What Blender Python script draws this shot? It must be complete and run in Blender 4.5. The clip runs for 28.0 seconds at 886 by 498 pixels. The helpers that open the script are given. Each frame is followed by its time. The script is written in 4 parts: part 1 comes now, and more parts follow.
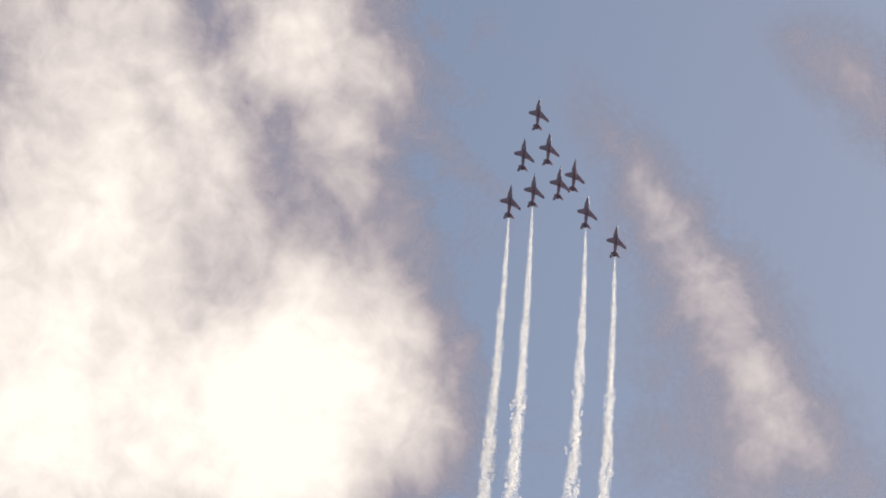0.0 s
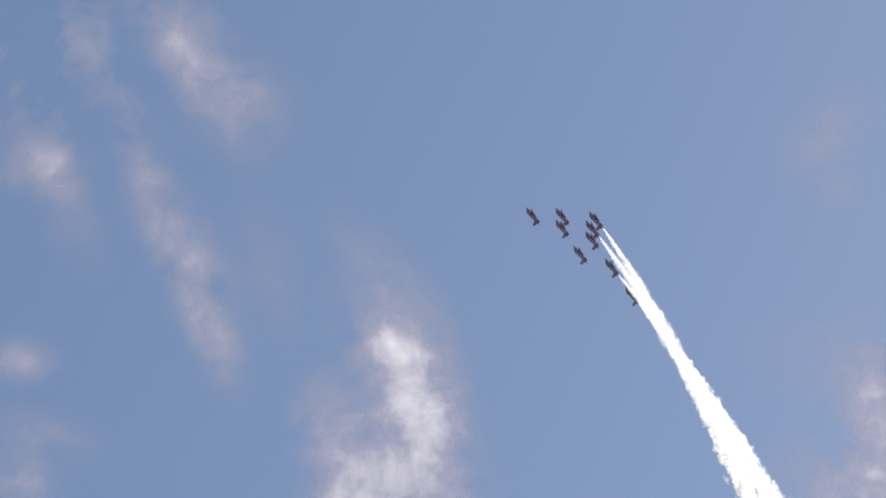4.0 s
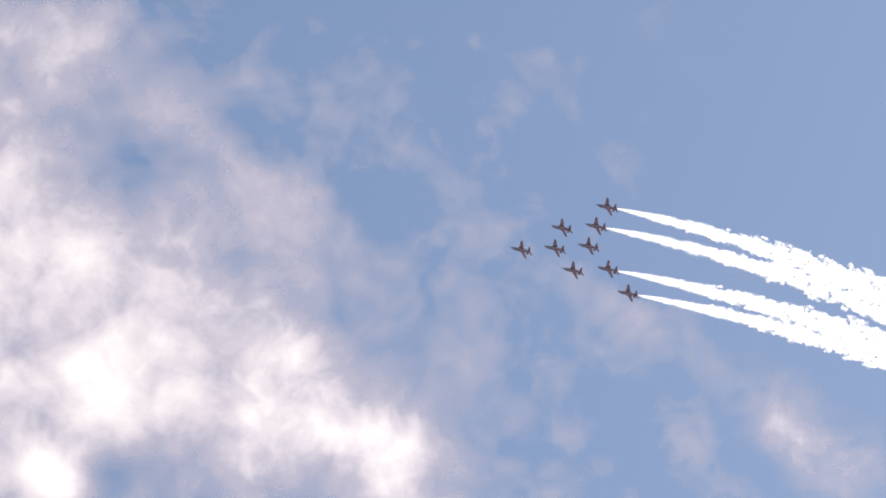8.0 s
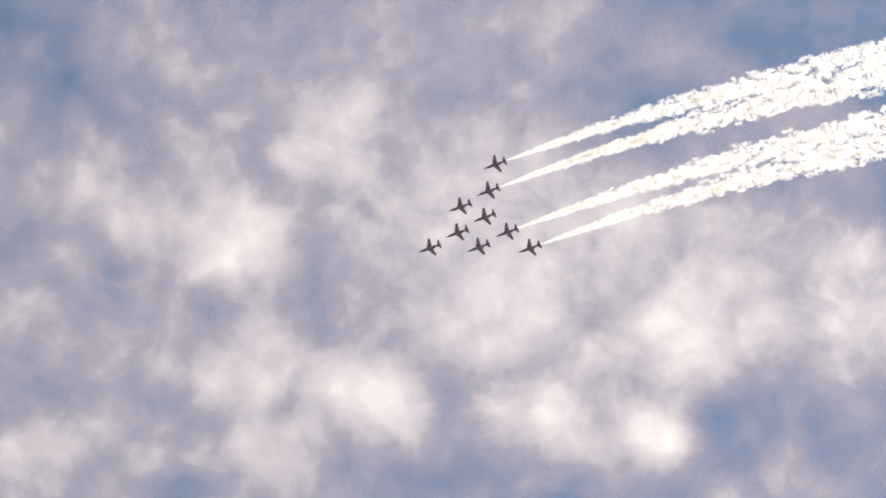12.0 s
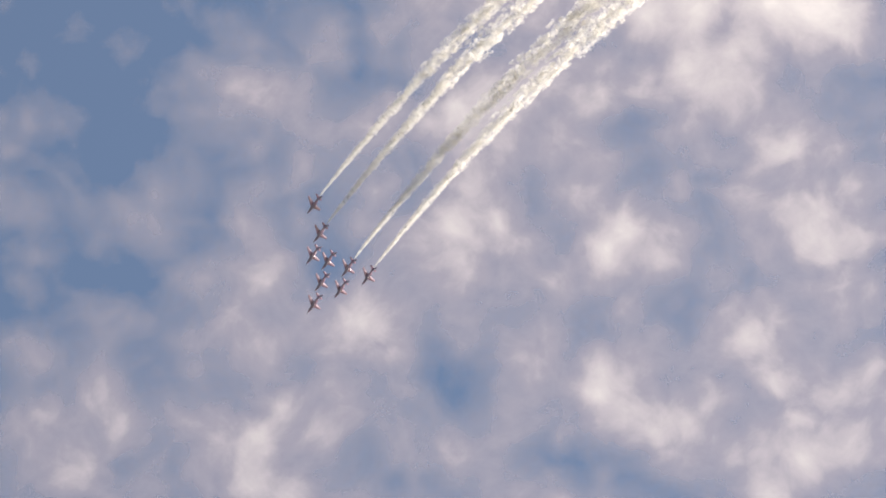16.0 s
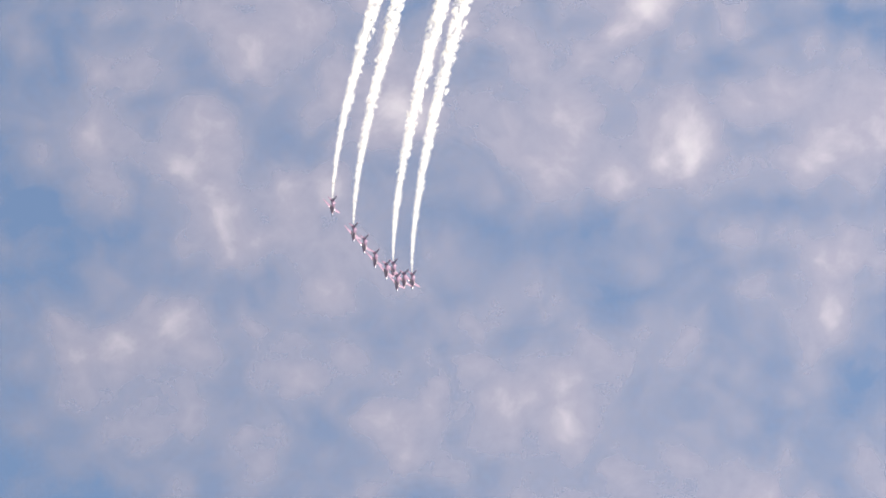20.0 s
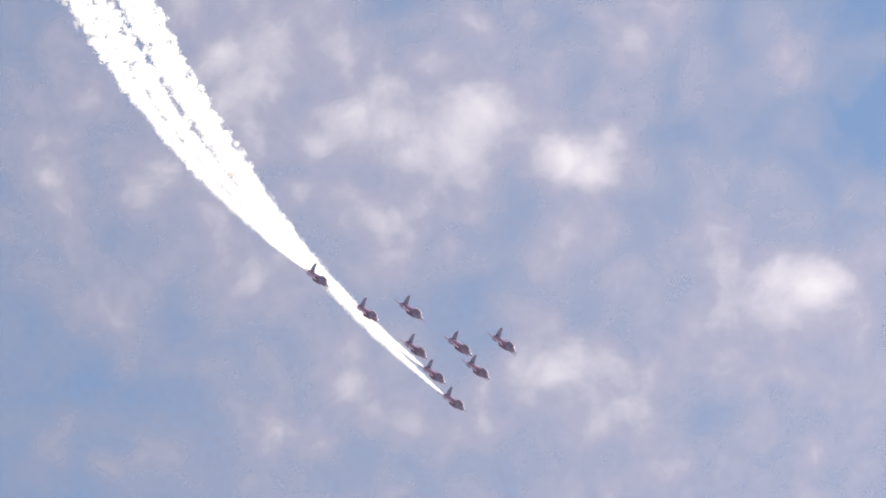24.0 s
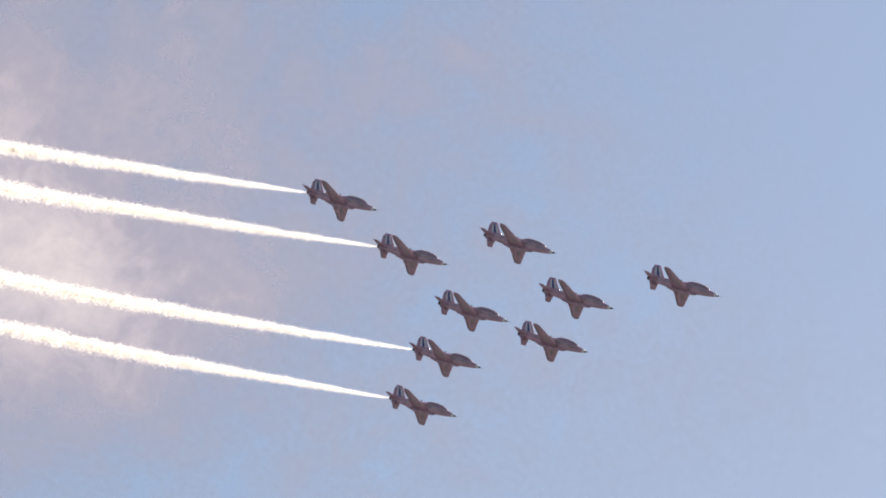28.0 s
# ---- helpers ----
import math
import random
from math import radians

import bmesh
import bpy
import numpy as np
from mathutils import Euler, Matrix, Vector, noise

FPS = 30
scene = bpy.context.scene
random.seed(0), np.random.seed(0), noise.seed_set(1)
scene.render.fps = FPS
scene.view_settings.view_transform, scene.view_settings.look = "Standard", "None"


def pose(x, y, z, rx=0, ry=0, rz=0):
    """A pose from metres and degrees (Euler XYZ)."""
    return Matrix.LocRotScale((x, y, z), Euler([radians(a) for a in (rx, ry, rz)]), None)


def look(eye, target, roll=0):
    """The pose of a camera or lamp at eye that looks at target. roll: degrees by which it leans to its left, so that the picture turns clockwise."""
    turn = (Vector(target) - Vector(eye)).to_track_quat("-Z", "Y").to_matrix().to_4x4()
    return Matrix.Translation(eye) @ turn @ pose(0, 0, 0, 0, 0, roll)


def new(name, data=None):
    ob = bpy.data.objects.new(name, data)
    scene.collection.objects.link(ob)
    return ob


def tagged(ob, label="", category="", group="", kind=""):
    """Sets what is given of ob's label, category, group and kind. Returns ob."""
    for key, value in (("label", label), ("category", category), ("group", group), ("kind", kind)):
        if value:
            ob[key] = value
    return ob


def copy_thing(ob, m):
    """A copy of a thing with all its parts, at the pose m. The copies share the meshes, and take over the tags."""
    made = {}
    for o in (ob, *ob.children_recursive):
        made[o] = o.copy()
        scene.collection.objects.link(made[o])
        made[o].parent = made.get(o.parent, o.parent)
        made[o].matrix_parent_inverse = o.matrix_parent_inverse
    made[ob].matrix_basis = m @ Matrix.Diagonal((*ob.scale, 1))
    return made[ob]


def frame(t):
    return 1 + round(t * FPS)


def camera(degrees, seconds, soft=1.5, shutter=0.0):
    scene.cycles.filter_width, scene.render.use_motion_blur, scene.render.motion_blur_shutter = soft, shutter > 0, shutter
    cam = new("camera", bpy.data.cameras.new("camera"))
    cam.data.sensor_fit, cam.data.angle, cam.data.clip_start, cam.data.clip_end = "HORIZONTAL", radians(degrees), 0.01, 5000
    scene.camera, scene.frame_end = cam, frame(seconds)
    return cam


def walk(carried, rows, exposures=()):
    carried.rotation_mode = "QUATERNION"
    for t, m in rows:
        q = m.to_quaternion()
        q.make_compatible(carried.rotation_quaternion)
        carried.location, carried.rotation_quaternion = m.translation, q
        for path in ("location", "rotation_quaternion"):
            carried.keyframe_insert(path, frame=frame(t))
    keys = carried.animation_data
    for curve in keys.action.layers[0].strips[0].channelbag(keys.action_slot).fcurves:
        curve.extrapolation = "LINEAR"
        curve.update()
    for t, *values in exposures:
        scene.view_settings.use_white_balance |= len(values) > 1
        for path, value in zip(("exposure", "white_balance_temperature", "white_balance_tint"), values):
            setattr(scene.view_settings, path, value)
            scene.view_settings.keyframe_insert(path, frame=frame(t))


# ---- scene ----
# ---- camera: stands on the airfield and pans after the formation ----
from mathutils import Quaternion

EYE = Vector((0.0, 0.0, 1.7))
cam = camera(11.19, 28.0, soft=1.8)

# seconds, bearing and height of the aim and lean, in degrees
AIM = [
    (0.0, 32.443, 38.840, 3.69),
    (0.5, 31.949, 41.342, 3.48),
    (1.0, 31.586, 43.424, 2.97),
    (1.5, 31.500, 45.903, 2.24),
    (2.0, 29.992, 48.230, 1.84),
    (2.5, 29.443, 50.174, 1.32),
    (3.0, 28.793, 51.825, 0.95),
    (3.5, 26.723, 53.292, 0.98),
    (4.0, 25.584, 54.829, 0.37),
    (4.5, 24.301, 55.927, 1.93),
    (6.5, 18.099, 58.552, 3.34),
    (7.0, 15.003, 58.589, 4.13),
    (7.5, 12.964, 59.291, 3.09),
    (8.0, 11.357, 59.618, 1.50),
    (8.5, 8.889, 59.451, 1.40),
    (9.0, 7.802, 59.731, 1.01),
    (9.5, 6.050, 59.772, 0.97),
    (10.0, 4.691, 59.629, -0.28),
    (10.5, 2.671, 60.056, -1.17),
    (11.0, 1.198, 59.958, -1.73),
    (11.5, -0.427, 59.778, -2.07),
    (12.0, -2.169, 58.869, -2.62),
    (12.5, -3.987, 58.870, -2.76),
    (14.5, -8.879, 57.285, -2.32),
    (15.0, -9.382, 55.951, -3.18),
    (15.5, -10.964, 55.597, -3.41),
    (16.0, -12.663, 54.432, -2.40),
    (16.5, -14.053, 53.920, -1.64),
    (17.0, -15.990, 53.272, -0.67),
    (17.5, -17.346, 51.994, 0.20),
    (18.0, -18.108, 50.845, 0.52),
    (18.5, -18.610, 50.016, 0.77),
    (19.0, -19.547, 47.697, 1.38),
    (19.5, -20.237, 46.246, 2.09),
    (20.0, -20.531, 45.136, 2.62),
    (20.5, -20.930, 44.507, 2.70),
    (22.5, -18.672, 39.648, 2.57),
    (23.0, -17.931, 37.933, 1.39),
    (23.5, -16.482, 36.324, 0.64),
    (24.0, -14.950, 35.467, 0.59),
    (24.5, -13.495, 33.345, -0.01),
    (25.0, -10.572, 31.746, -0.60),
    (25.5, -7.388, 30.740, -1.30),
    (26.0, -3.233, 29.089, -1.89),
    (26.5, 1.745, 27.786, -2.10),
    (27.0, 5.572, 27.326, -1.75),
    (27.5, 10.259, 26.015, -1.46),
    (28.0, 17.359, 25.264, -1.19),
]


def bearing(az, el):
    a, e = radians(az), radians(el)
    return Vector((math.sin(a) * math.cos(e), math.cos(a) * math.cos(e), math.sin(e)))


walk(cam, [(t, look(EYE, EYE + 100 * bearing(az, el), lean)) for t, az, el, lean in AIM],
     exposures=[(0.0, -0.12, 6850, 11.5), (1.0, -0.02, 6600, 11), (2.0, 0.08, 6650, 12.5), (3.0, 0.0, 6450, 10), (4.5, 0.48, 6080, 9.3), (7.0, 0.82, 6750, 10),
                (9.0, 0.83, 6600, 10), (11.0, 0.66, 6780, 10.5), (13.0, 0.46, 6850, 11), (15.0, 0.45, 6950, 11), (17.0, 0.76, 6880, 10), (20.0, 0.95, 6720, 10),
                (23.0, 0.9, 6320, 10), (24.0, 0.93, 6520, 10), (26.0, 0.86, 6500, 10), (27.0, 0.85, 6650, 10.5), (28.0, 0.52, 7150, 14)])

# the leader's way through the loop: seconds, place, turn
LEAD = [
    (-4, (705.6, 1188.4, 235.3), (0.5404, -0.3817, -0.1345, -0.7377)),
    (-3, (702.0, 1114.0, 451.5), (0.5521, -0.3797, -0.2356, -0.7039)),
    (-2, (690.6, 1051.2, 649.9), (0.5575, -0.3733, -0.3339, -0.6620)),
    (-1, (671.6, 1000.0, 830.6), (0.5565, -0.3627, -0.4284, -0.6126)),
    (0, (644.9, 960.2, 993.7), (0.5491, -0.3479, -0.5180, -0.5561)),
    (1, (608.5, 931.7, 1140.1), (0.5383, -0.3370, -0.5993, -0.4873)),
    (2, (570.5, 911.9, 1267.4), (0.5157, -0.3065, -0.6777, -0.4254)),
    (3, (523.2, 904.3, 1377.6), (0.4929, -0.2923, -0.7419, -0.3480)),
    (4, (472.4, 904.8, 1472.8), (0.4661, -0.2609, -0.8005, -0.2717)),
    (5, (421.6, 918.4, 1551.3), (0.4244, -0.2535, -0.8399, -0.2239)),
    (6, (361.9, 935.2, 1622.6), (0.3889, -0.2393, -0.8718, -0.1772)),
    (7, (298.9, 960.6, 1682.4), (0.3424, -0.2266, -0.9033, -0.1239)),
    (8, (233.7, 987.8, 1733.4), (0.2817, -0.1974, -0.9364, -0.0704)),
    (9, (165.4, 1016.1, 1773.6), (0.2120, -0.1762, -0.9611, -0.0175)),
    (10, (96.0, 1044.4, 1801.3), (0.1430, -0.1593, -0.9766, 0.0200)),
    (11, (23.2, 1069.7, 1816.6), (0.0647, -0.1493, -0.9858, 0.0424)),
    (12, (-47.6, 1094.1, 1816.2), (-0.0317, -0.1467, -0.9866, 0.0639)),
    (13, (-122.8, 1115.3, 1801.0), (-0.1407, -0.1488, -0.9763, 0.0702)),
    (14, (-194.3, 1136.2, 1770.0), (-0.2521, -0.1526, -0.9525, 0.0769)),
    (15, (-261.2, 1156.9, 1724.3), (-0.3552, -0.1488, -0.9188, 0.0872)),
    (16, (-325.4, 1174.7, 1665.4), (-0.4474, -0.1429, -0.8776, 0.0958)),
    (17, (-382.9, 1190.0, 1590.9), (-0.5338, -0.1354, -0.8254, 0.1238)),
    (18, (-426.2, 1201.3, 1497.5), (-0.6122, -0.1343, -0.7654, 0.1464)),
    (19, (-453.3, 1196.4, 1387.8), (-0.6797, -0.1152, -0.7026, 0.1767)),
    (20, (-450.3, 1153.5, 1226.2), (-0.7380, -0.1098, -0.6346, 0.2012)),
    (21, (-395.1, 1053.8, 1033.3), (-0.7808, -0.1011, -0.5753, 0.2217)),
    (22, (-333.7, 932.4, 832.8), (-0.8197, -0.0918, -0.5121, 0.2399)),
    (23, (-265.1, 837.0, 666.8), (-0.8529, -0.0639, -0.4561, 0.2460)),
    (24, (-193.9, 778.2, 548.0), (-0.8816, -0.0260, -0.4005, 0.2484)),
    (25, (-109.8, 733.5, 456.9), (-0.9002, 0.0008, -0.3497, 0.2593)),
    (26, (-7.1, 683.7, 375.1), (-0.9155, 0.0213, -0.2909, 0.2770)),
    (27, (103.7, 618.3, 312.1), (-0.9224, 0.0343, -0.2548, 0.2884)),
    (28, (204.8, 542.5, 268.2), (-0.9311, 0.0494, -0.2239, 0.2838)),
    (29, (313.3, 461.1, 234.3), (-0.9386, 0.0645, -0.1927, 0.2789)),
]

# how far the smoke is turned round the observer to fit the camera's view: seconds, turn about x, y and z in degrees
SMOKE_TURN = [
    (0, 0.00, 0.00, 0.00), (1, 0.03, -0.06, 0.04), (4, 0.27, 0.09, -0.17), (5, 0.13, 0.29, -0.26),
    (9, 0.11, 0.29, -0.26), (11, 0.21, 0.36, -0.30), (12, 0.20, 0.36, -0.29), (15, 0.21, -0.16, 0.04),
    (17, 0.35, -0.57, 0.35), (18, 0.34, -0.74, 0.48), (19, 0.49, -0.88, 0.64), (20, 0.33, -1.13, 0.82),
    (21, 0.27, -1.17, 0.84), (22, 0.23, -1.30, 0.98), (23, 0.23, -1.59, 1.34), (24, -0.15, -1.74, 1.39),
    (25, -1.14, -1.61, 0.91), (26, -2.74, -1.07, -0.21), (27, -3.55, -0.29, -1.52), (28, -3.44, -0.19, -1.79),
]

# ---- world and sun ----
SUN_AZ, SUN_EL = 78.0, 37.0
world = bpy.data.worlds.new("world")
scene.world = world
world.use_nodes = True
wn = world.node_tree
sky = wn.nodes.new("ShaderNodeTexSky")
sky.sky_type = "NISHITA"
sky.sun_disc = False
sky.sun_elevation = radians(SUN_EL)
sky.sun_rotation = radians(SUN_AZ)
sky.air_density, sky.dust_density, sky.ozone_density = 1.0, 1.2, 1.0
wn.links.new(sky.outputs["Color"], wn.nodes["Background"].inputs["Color"])
wn.nodes["Background"].inputs["Strength"].default_value = 0.108
sun = new("sun", bpy.data.lights.new("sun", "SUN"))
sun.data.energy = 5.0
sun.data.angle = radians(0.5)
sun.data.color = (1.0, 0.965, 0.92)
sun.matrix_world = look(bearing(SUN_AZ, SUN_EL) * 100, (0, 0, 0))


# ---- materials ----
def material(name):
    m = bpy.data.materials.new(name)
    m.use_nodes = True
    nt = m.node_tree
    nt.nodes.clear()
    return m, nt, nt.nodes.new("ShaderNodeOutputMaterial")


def node(nt, kind, **values):
    n = nt.nodes.new(kind)
    for key, value in values.items():
        n.inputs[key.replace("_", " ")].default_value = value
    return n


def ramp(nt, src, lo, hi):
    n = nt.nodes.new("ShaderNodeMapRange")
    n.interpolation_type = "SMOOTHSTEP"
    n.inputs["From Min"].default_value, n.inputs["From Max"].default_value = lo, hi
    nt.links.new(src, n.inputs["Value"])
    return n.outputs["Result"]


def maths(nt, op, a, b):
    n = nt.nodes.new("ShaderNodeMath")
    n.operation = op
    for i, v in enumerate((a, b)):
        if isinstance(v, (int, float)):
            n.inputs[i].default_value = v
        else:
            nt.links.new(v, n.inputs[i])
    return n.outputs[0]


def noise_at(nt, coord, scale, detail=4.0, rough=0.55):
    n = nt.nodes.new("ShaderNodeTexNoise")
    n.inputs["Scale"].default_value, n.inputs["Detail"].default_value = scale, detail
    n.inputs["Roughness"].default_value = rough
    nt.links.new(coord, n.inputs["Vector"])
    return n.outputs["Fac"]


def mixed(nt, fac, a, b):
    n = nt.nodes.new("ShaderNodeMix")
    n.data_type = "RGBA"
    nt.links.new(fac, n.inputs["Factor"])
    for i, v in ((6, a), (7, b)):
        if isinstance(v, tuple):
            n.inputs[i].default_value = (*v, 1)
        else:
            nt.links.new(v, n.inputs[i])
    return n.outputs[2]


def paint(name, colour, rough=0.3, metal=0.0, coat=0.5):
    """Aircraft paint with panel-scale tone and fine soiling."""
    m, nt, out = material(name)
    tc = nt.nodes.new("ShaderNodeTexCoord").outputs["Object"]
    big, fine = noise_at(nt, tc, 0.9), noise_at(nt, tc, 7.0)
    dark = tuple(c * 0.72 for c in colour)
    col = mixed(nt, ramp(nt, big, 0.35, 0.65), colour, dark)
    b = node(nt, "ShaderNodeBsdfPrincipled", Roughness=rough, Metallic=metal)
    b.inputs["Coat Weight"].default_value = coat
    b.inputs["Coat Roughness"].default_value = 0.12
    nt.links.new(col, b.inputs["Base Color"])
    nt.links.new(maths(nt, "ADD", maths(nt, "MULTIPLY", fine, 0.2), rough - 0.1), b.inputs["Roughness"])
    nt.links.new(b.outputs[0], out.inputs["Surface"])
    return m


def satin(name, colour, shine=0.03, rough=0.3):
    """Aircraft paint: a little even shine, panel-scale tone and fine soiling."""
    m, nt, out = material(name)
    tc = nt.nodes.new("ShaderNodeTexCoord").outputs["Object"]
    big, fine = noise_at(nt, tc, 0.9), noise_at(nt, tc, 7.0)
    dark = tuple(c * 0.72 for c in colour)
    col = mixed(nt, ramp(nt, big, 0.35, 0.65), colour, dark)
    matt = node(nt, "ShaderNodeBsdfDiffuse", Roughness=0.3)
    nt.links.new(col, matt.inputs["Color"])
    gloss = node(nt, "ShaderNodeBsdfGlossy", Color=(0.95, 0.95, 0.95, 1))
    nt.links.new(maths(nt, "ADD", maths(nt, "MULTIPLY", fine, 0.2), rough - 0.1), gloss.inputs["Roughness"])
    mix = nt.nodes.new("ShaderNodeMixShader")
    mix.inputs[0].default_value = shine
    nt.links.new(matt.outputs[0], mix.inputs[1])
    nt.links.new(gloss.outputs[0], mix.inputs[2])
    nt.links.new(mix.outputs[0], out.inputs["Surface"])
    return m


# distance haze is mixed into the colour: RED greyed, GLASS lightened
RED = satin("hazed_red_gloss_paint", (0.41, 0.255, 0.345), 0.055, 0.2)
WHITE = satin("white_satin_paint", (0.55, 0.55, 0.57))
GREY = satin("grey_satin_paint", (0.24, 0.21, 0.23))
BLUE = satin("blue_satin_paint", (0.05, 0.07, 0.2))
DARK = paint("soot_and_shade_metal", (0.06, 0.055, 0.05), 0.5, 0.8, 0.0)
GLASS = paint("smoked_canopy_glass", (0.26, 0.2, 0.225), 0.35, 0.0, 0.1)
GLINT_METAL = paint("polished_glint_metal", (0.62, 0.62, 0.66), 0.42, 0.75, 0.2)
BLACK = satin("black_satin_paint", (0.06, 0.055, 0.06))


def smoke_material():
    """White oil smoke: a normal fixed by the sun lights its flecks alike; its fine billows stand still in the air."""
    m, nt, out = material("white_smoke")
    pos = nt.nodes.new("ShaderNodeNewGeometry").outputs["Position"]
    n1, n2 = noise_at(nt, pos, 0.45, 5.0, 0.6), noise_at(nt, pos, 0.16, 3.0)
    dif = node(nt, "ShaderNodeBsdfDiffuse", Color=(0.992, 0.958, 0.90, 1))
    tra = node(nt, "ShaderNodeBsdfTranslucent", Color=(0.992, 0.958, 0.90, 1))
    # one fixed normal gives each fleck full sunlight, however it is turned
    fixed_normal = nt.nodes.new("ShaderNodeCombineXYZ")
    for i, v in enumerate(-bearing(SUN_AZ, SUN_EL)):
        fixed_normal.inputs[i].default_value = v
    nt.links.new(fixed_normal.outputs[0], tra.inputs["Normal"])
    mix = nt.nodes.new("ShaderNodeMixShader")
    mix.inputs[0].default_value = 0.8
    nt.links.new(dif.outputs[0], mix.inputs[1])
    nt.links.new(tra.outputs[0], mix.inputs[2])
    clear = nt.nodes.new("ShaderNodeBsdfTransparent")
    thick = ramp(nt, maths(nt, "ADD", maths(nt, "MULTIPLY", n1, 0.7), maths(nt, "MULTIPLY", n2, 0.3)), 0.32, 0.62)
    fin = nt.nodes.new("ShaderNodeMixShader")
    nt.links.new(maths(nt, "ADD", maths(nt, "MULTIPLY", thick, 0.28), 0.22), fin.inputs[0])
    nt.links.new(clear.outputs[0], fin.inputs[1])
    nt.links.new(mix.outputs[0], fin.inputs[2])
    nt.links.new(fin.outputs[0], out.inputs["Surface"])
    return m


SMOKE = smoke_material()


def cloud_material():
    """Cloud lit by the sun from behind, its sunlit and shaded tones painted by thickness: how thick it lies is laid
    into its mesh; billows, torn edges and fibres come from noise.
    """
    m, nt, out = material("far_cloud")
    tc = nt.nodes.new("ShaderNodeTexCoord").outputs["Object"]

    def laid(name):
        n = nt.nodes.new("ShaderNodeAttribute")
        n.attribute_name = name
        return n.outputs["Fac"]

    def bent(coord, scale, amount):
        wob = nt.nodes.new("ShaderNodeTexNoise")
        wob.inputs["Scale"].default_value, wob.inputs["Detail"].default_value = scale, 3.0
        nt.links.new(coord, wob.inputs["Vector"])
        n = nt.nodes.new("ShaderNodeVectorMath")
        n.operation = "MULTIPLY_ADD"
        nt.links.new(wob.outputs["Color"], n.inputs[0])
        n.inputs[1].default_value = (amount, amount, amount)
        nt.links.new(coord, n.inputs[2])
        return n.outputs[0]

    def heads(coord, scale):
        """Soft rounded heads: how near the middle of one."""
        v = nt.nodes.new("ShaderNodeTexVoronoi")
        v.feature = "SMOOTH_F1"
        v.inputs["Scale"].default_value, v.inputs["Smoothness"].default_value = scale, 0.7
        nt.links.new(coord, v.inputs["Vector"])
        return maths(nt, "SUBTRACT", 0.40, v.outputs["Distance"])

    def plus(*terms):
        total = terms[0]
        for term in terms[1:]:
            total = maths(nt, "ADD", total, term)
        return total

    def times(a, b):
        return maths(nt, "MULTIPLY", a, b)

    def even(coord, scale, detail, rough):
        return maths(nt, "SUBTRACT", noise_at(nt, coord, scale, detail, rough), 0.5)

    cover, rho, torn, warm, here = laid("cover"), laid("rounded"), laid("torn"), laid("warm"), laid("weight")
    far = bent(tc, 0.009, 62.0)
    near = bent(far, 0.04, 12.0)
    # fibres drawn out along the wind, from upper left to lower right above the start of the loop
    r = bearing(120, 0)
    lie = Vector((math.sin(radians(30)) * -math.sin(radians(46)), math.cos(radians(30)) * -math.sin(radians(46)), math.cos(radians(46))))
    along, across = lie * 0.9 - r * 0.42, r * 0.9 + lie * 0.42
    grain = nt.nodes.new("ShaderNodeCombineXYZ")
    for i, (way, k) in enumerate(((across, 1.0), (along, 0.3))):
        dot = nt.nodes.new("ShaderNodeVectorMath")
        dot.operation = "DOT_PRODUCT"
        nt.links.new(far, dot.inputs[0])
        dot.inputs[1].default_value = way * k
        nt.links.new(dot.outputs["Value"], grain.inputs[i])
    puff = times(rho, plus(times(heads(near, 0.0085), 0.85), times(heads(near, 0.021), 0.75), times(heads(near, 0.048), times(torn, 0.8))))
    broad = times(even(far, 0.012, 7.0, 0.58), plus(times(torn, 0.9), 0.25))
    fine = times(even(near, 0.04, 6.0, 0.62), plus(times(torn, 0.7), 0.26))
    fibre = times(even(grain.outputs[0], 0.024, 5.0, 0.52), times(torn, 0.45))
    d = plus(cover, times(ramp(nt, here, 0.0, 0.4), plus(puff, broad, fine, fibre)))
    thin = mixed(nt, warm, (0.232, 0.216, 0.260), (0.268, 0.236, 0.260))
    white = nt.nodes.new("ShaderNodeMapRange")
    white.inputs["From Min"].default_value, white.inputs["From Max"].default_value = 0.6, 2.0
    nt.links.new(d, white.inputs["Value"])
    # shade is painted in where cloud lies thin, sunlit white where it lies thick
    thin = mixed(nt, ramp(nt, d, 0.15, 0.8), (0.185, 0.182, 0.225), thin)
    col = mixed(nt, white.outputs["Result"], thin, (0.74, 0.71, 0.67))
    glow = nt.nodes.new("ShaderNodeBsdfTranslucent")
    face = nt.nodes.new("ShaderNodeBsdfDiffuse")
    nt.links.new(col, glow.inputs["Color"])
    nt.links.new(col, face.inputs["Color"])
    # normal fixed against the sun, so the layer lights up alike at any slant
    fixed_normal = nt.nodes.new("ShaderNodeCombineXYZ")
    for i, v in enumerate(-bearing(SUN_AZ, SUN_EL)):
        fixed_normal.inputs[i].default_value = v
    nt.links.new(fixed_normal.outputs[0], glow.inputs["Normal"])
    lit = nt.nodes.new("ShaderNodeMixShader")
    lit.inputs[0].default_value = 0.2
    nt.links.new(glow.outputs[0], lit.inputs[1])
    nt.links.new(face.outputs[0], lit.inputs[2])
    clear = nt.nodes.new("ShaderNodeBsdfTransparent")
    fin = nt.nodes.new("ShaderNodeMixShader")
    nt.links.new(maths(nt, "SUBTRACT", 1.0, maths(nt, "POWER", 0.11, maths(nt, "MAXIMUM", d, 0.0))), fin.inputs[0])
    nt.links.new(clear.outputs[0], fin.inputs[1])
    nt.links.new(lit.outputs[0], fin.inputs[2])
    nt.links.new(fin.outputs[0], out.inputs["Surface"])
    return m


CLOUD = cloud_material()


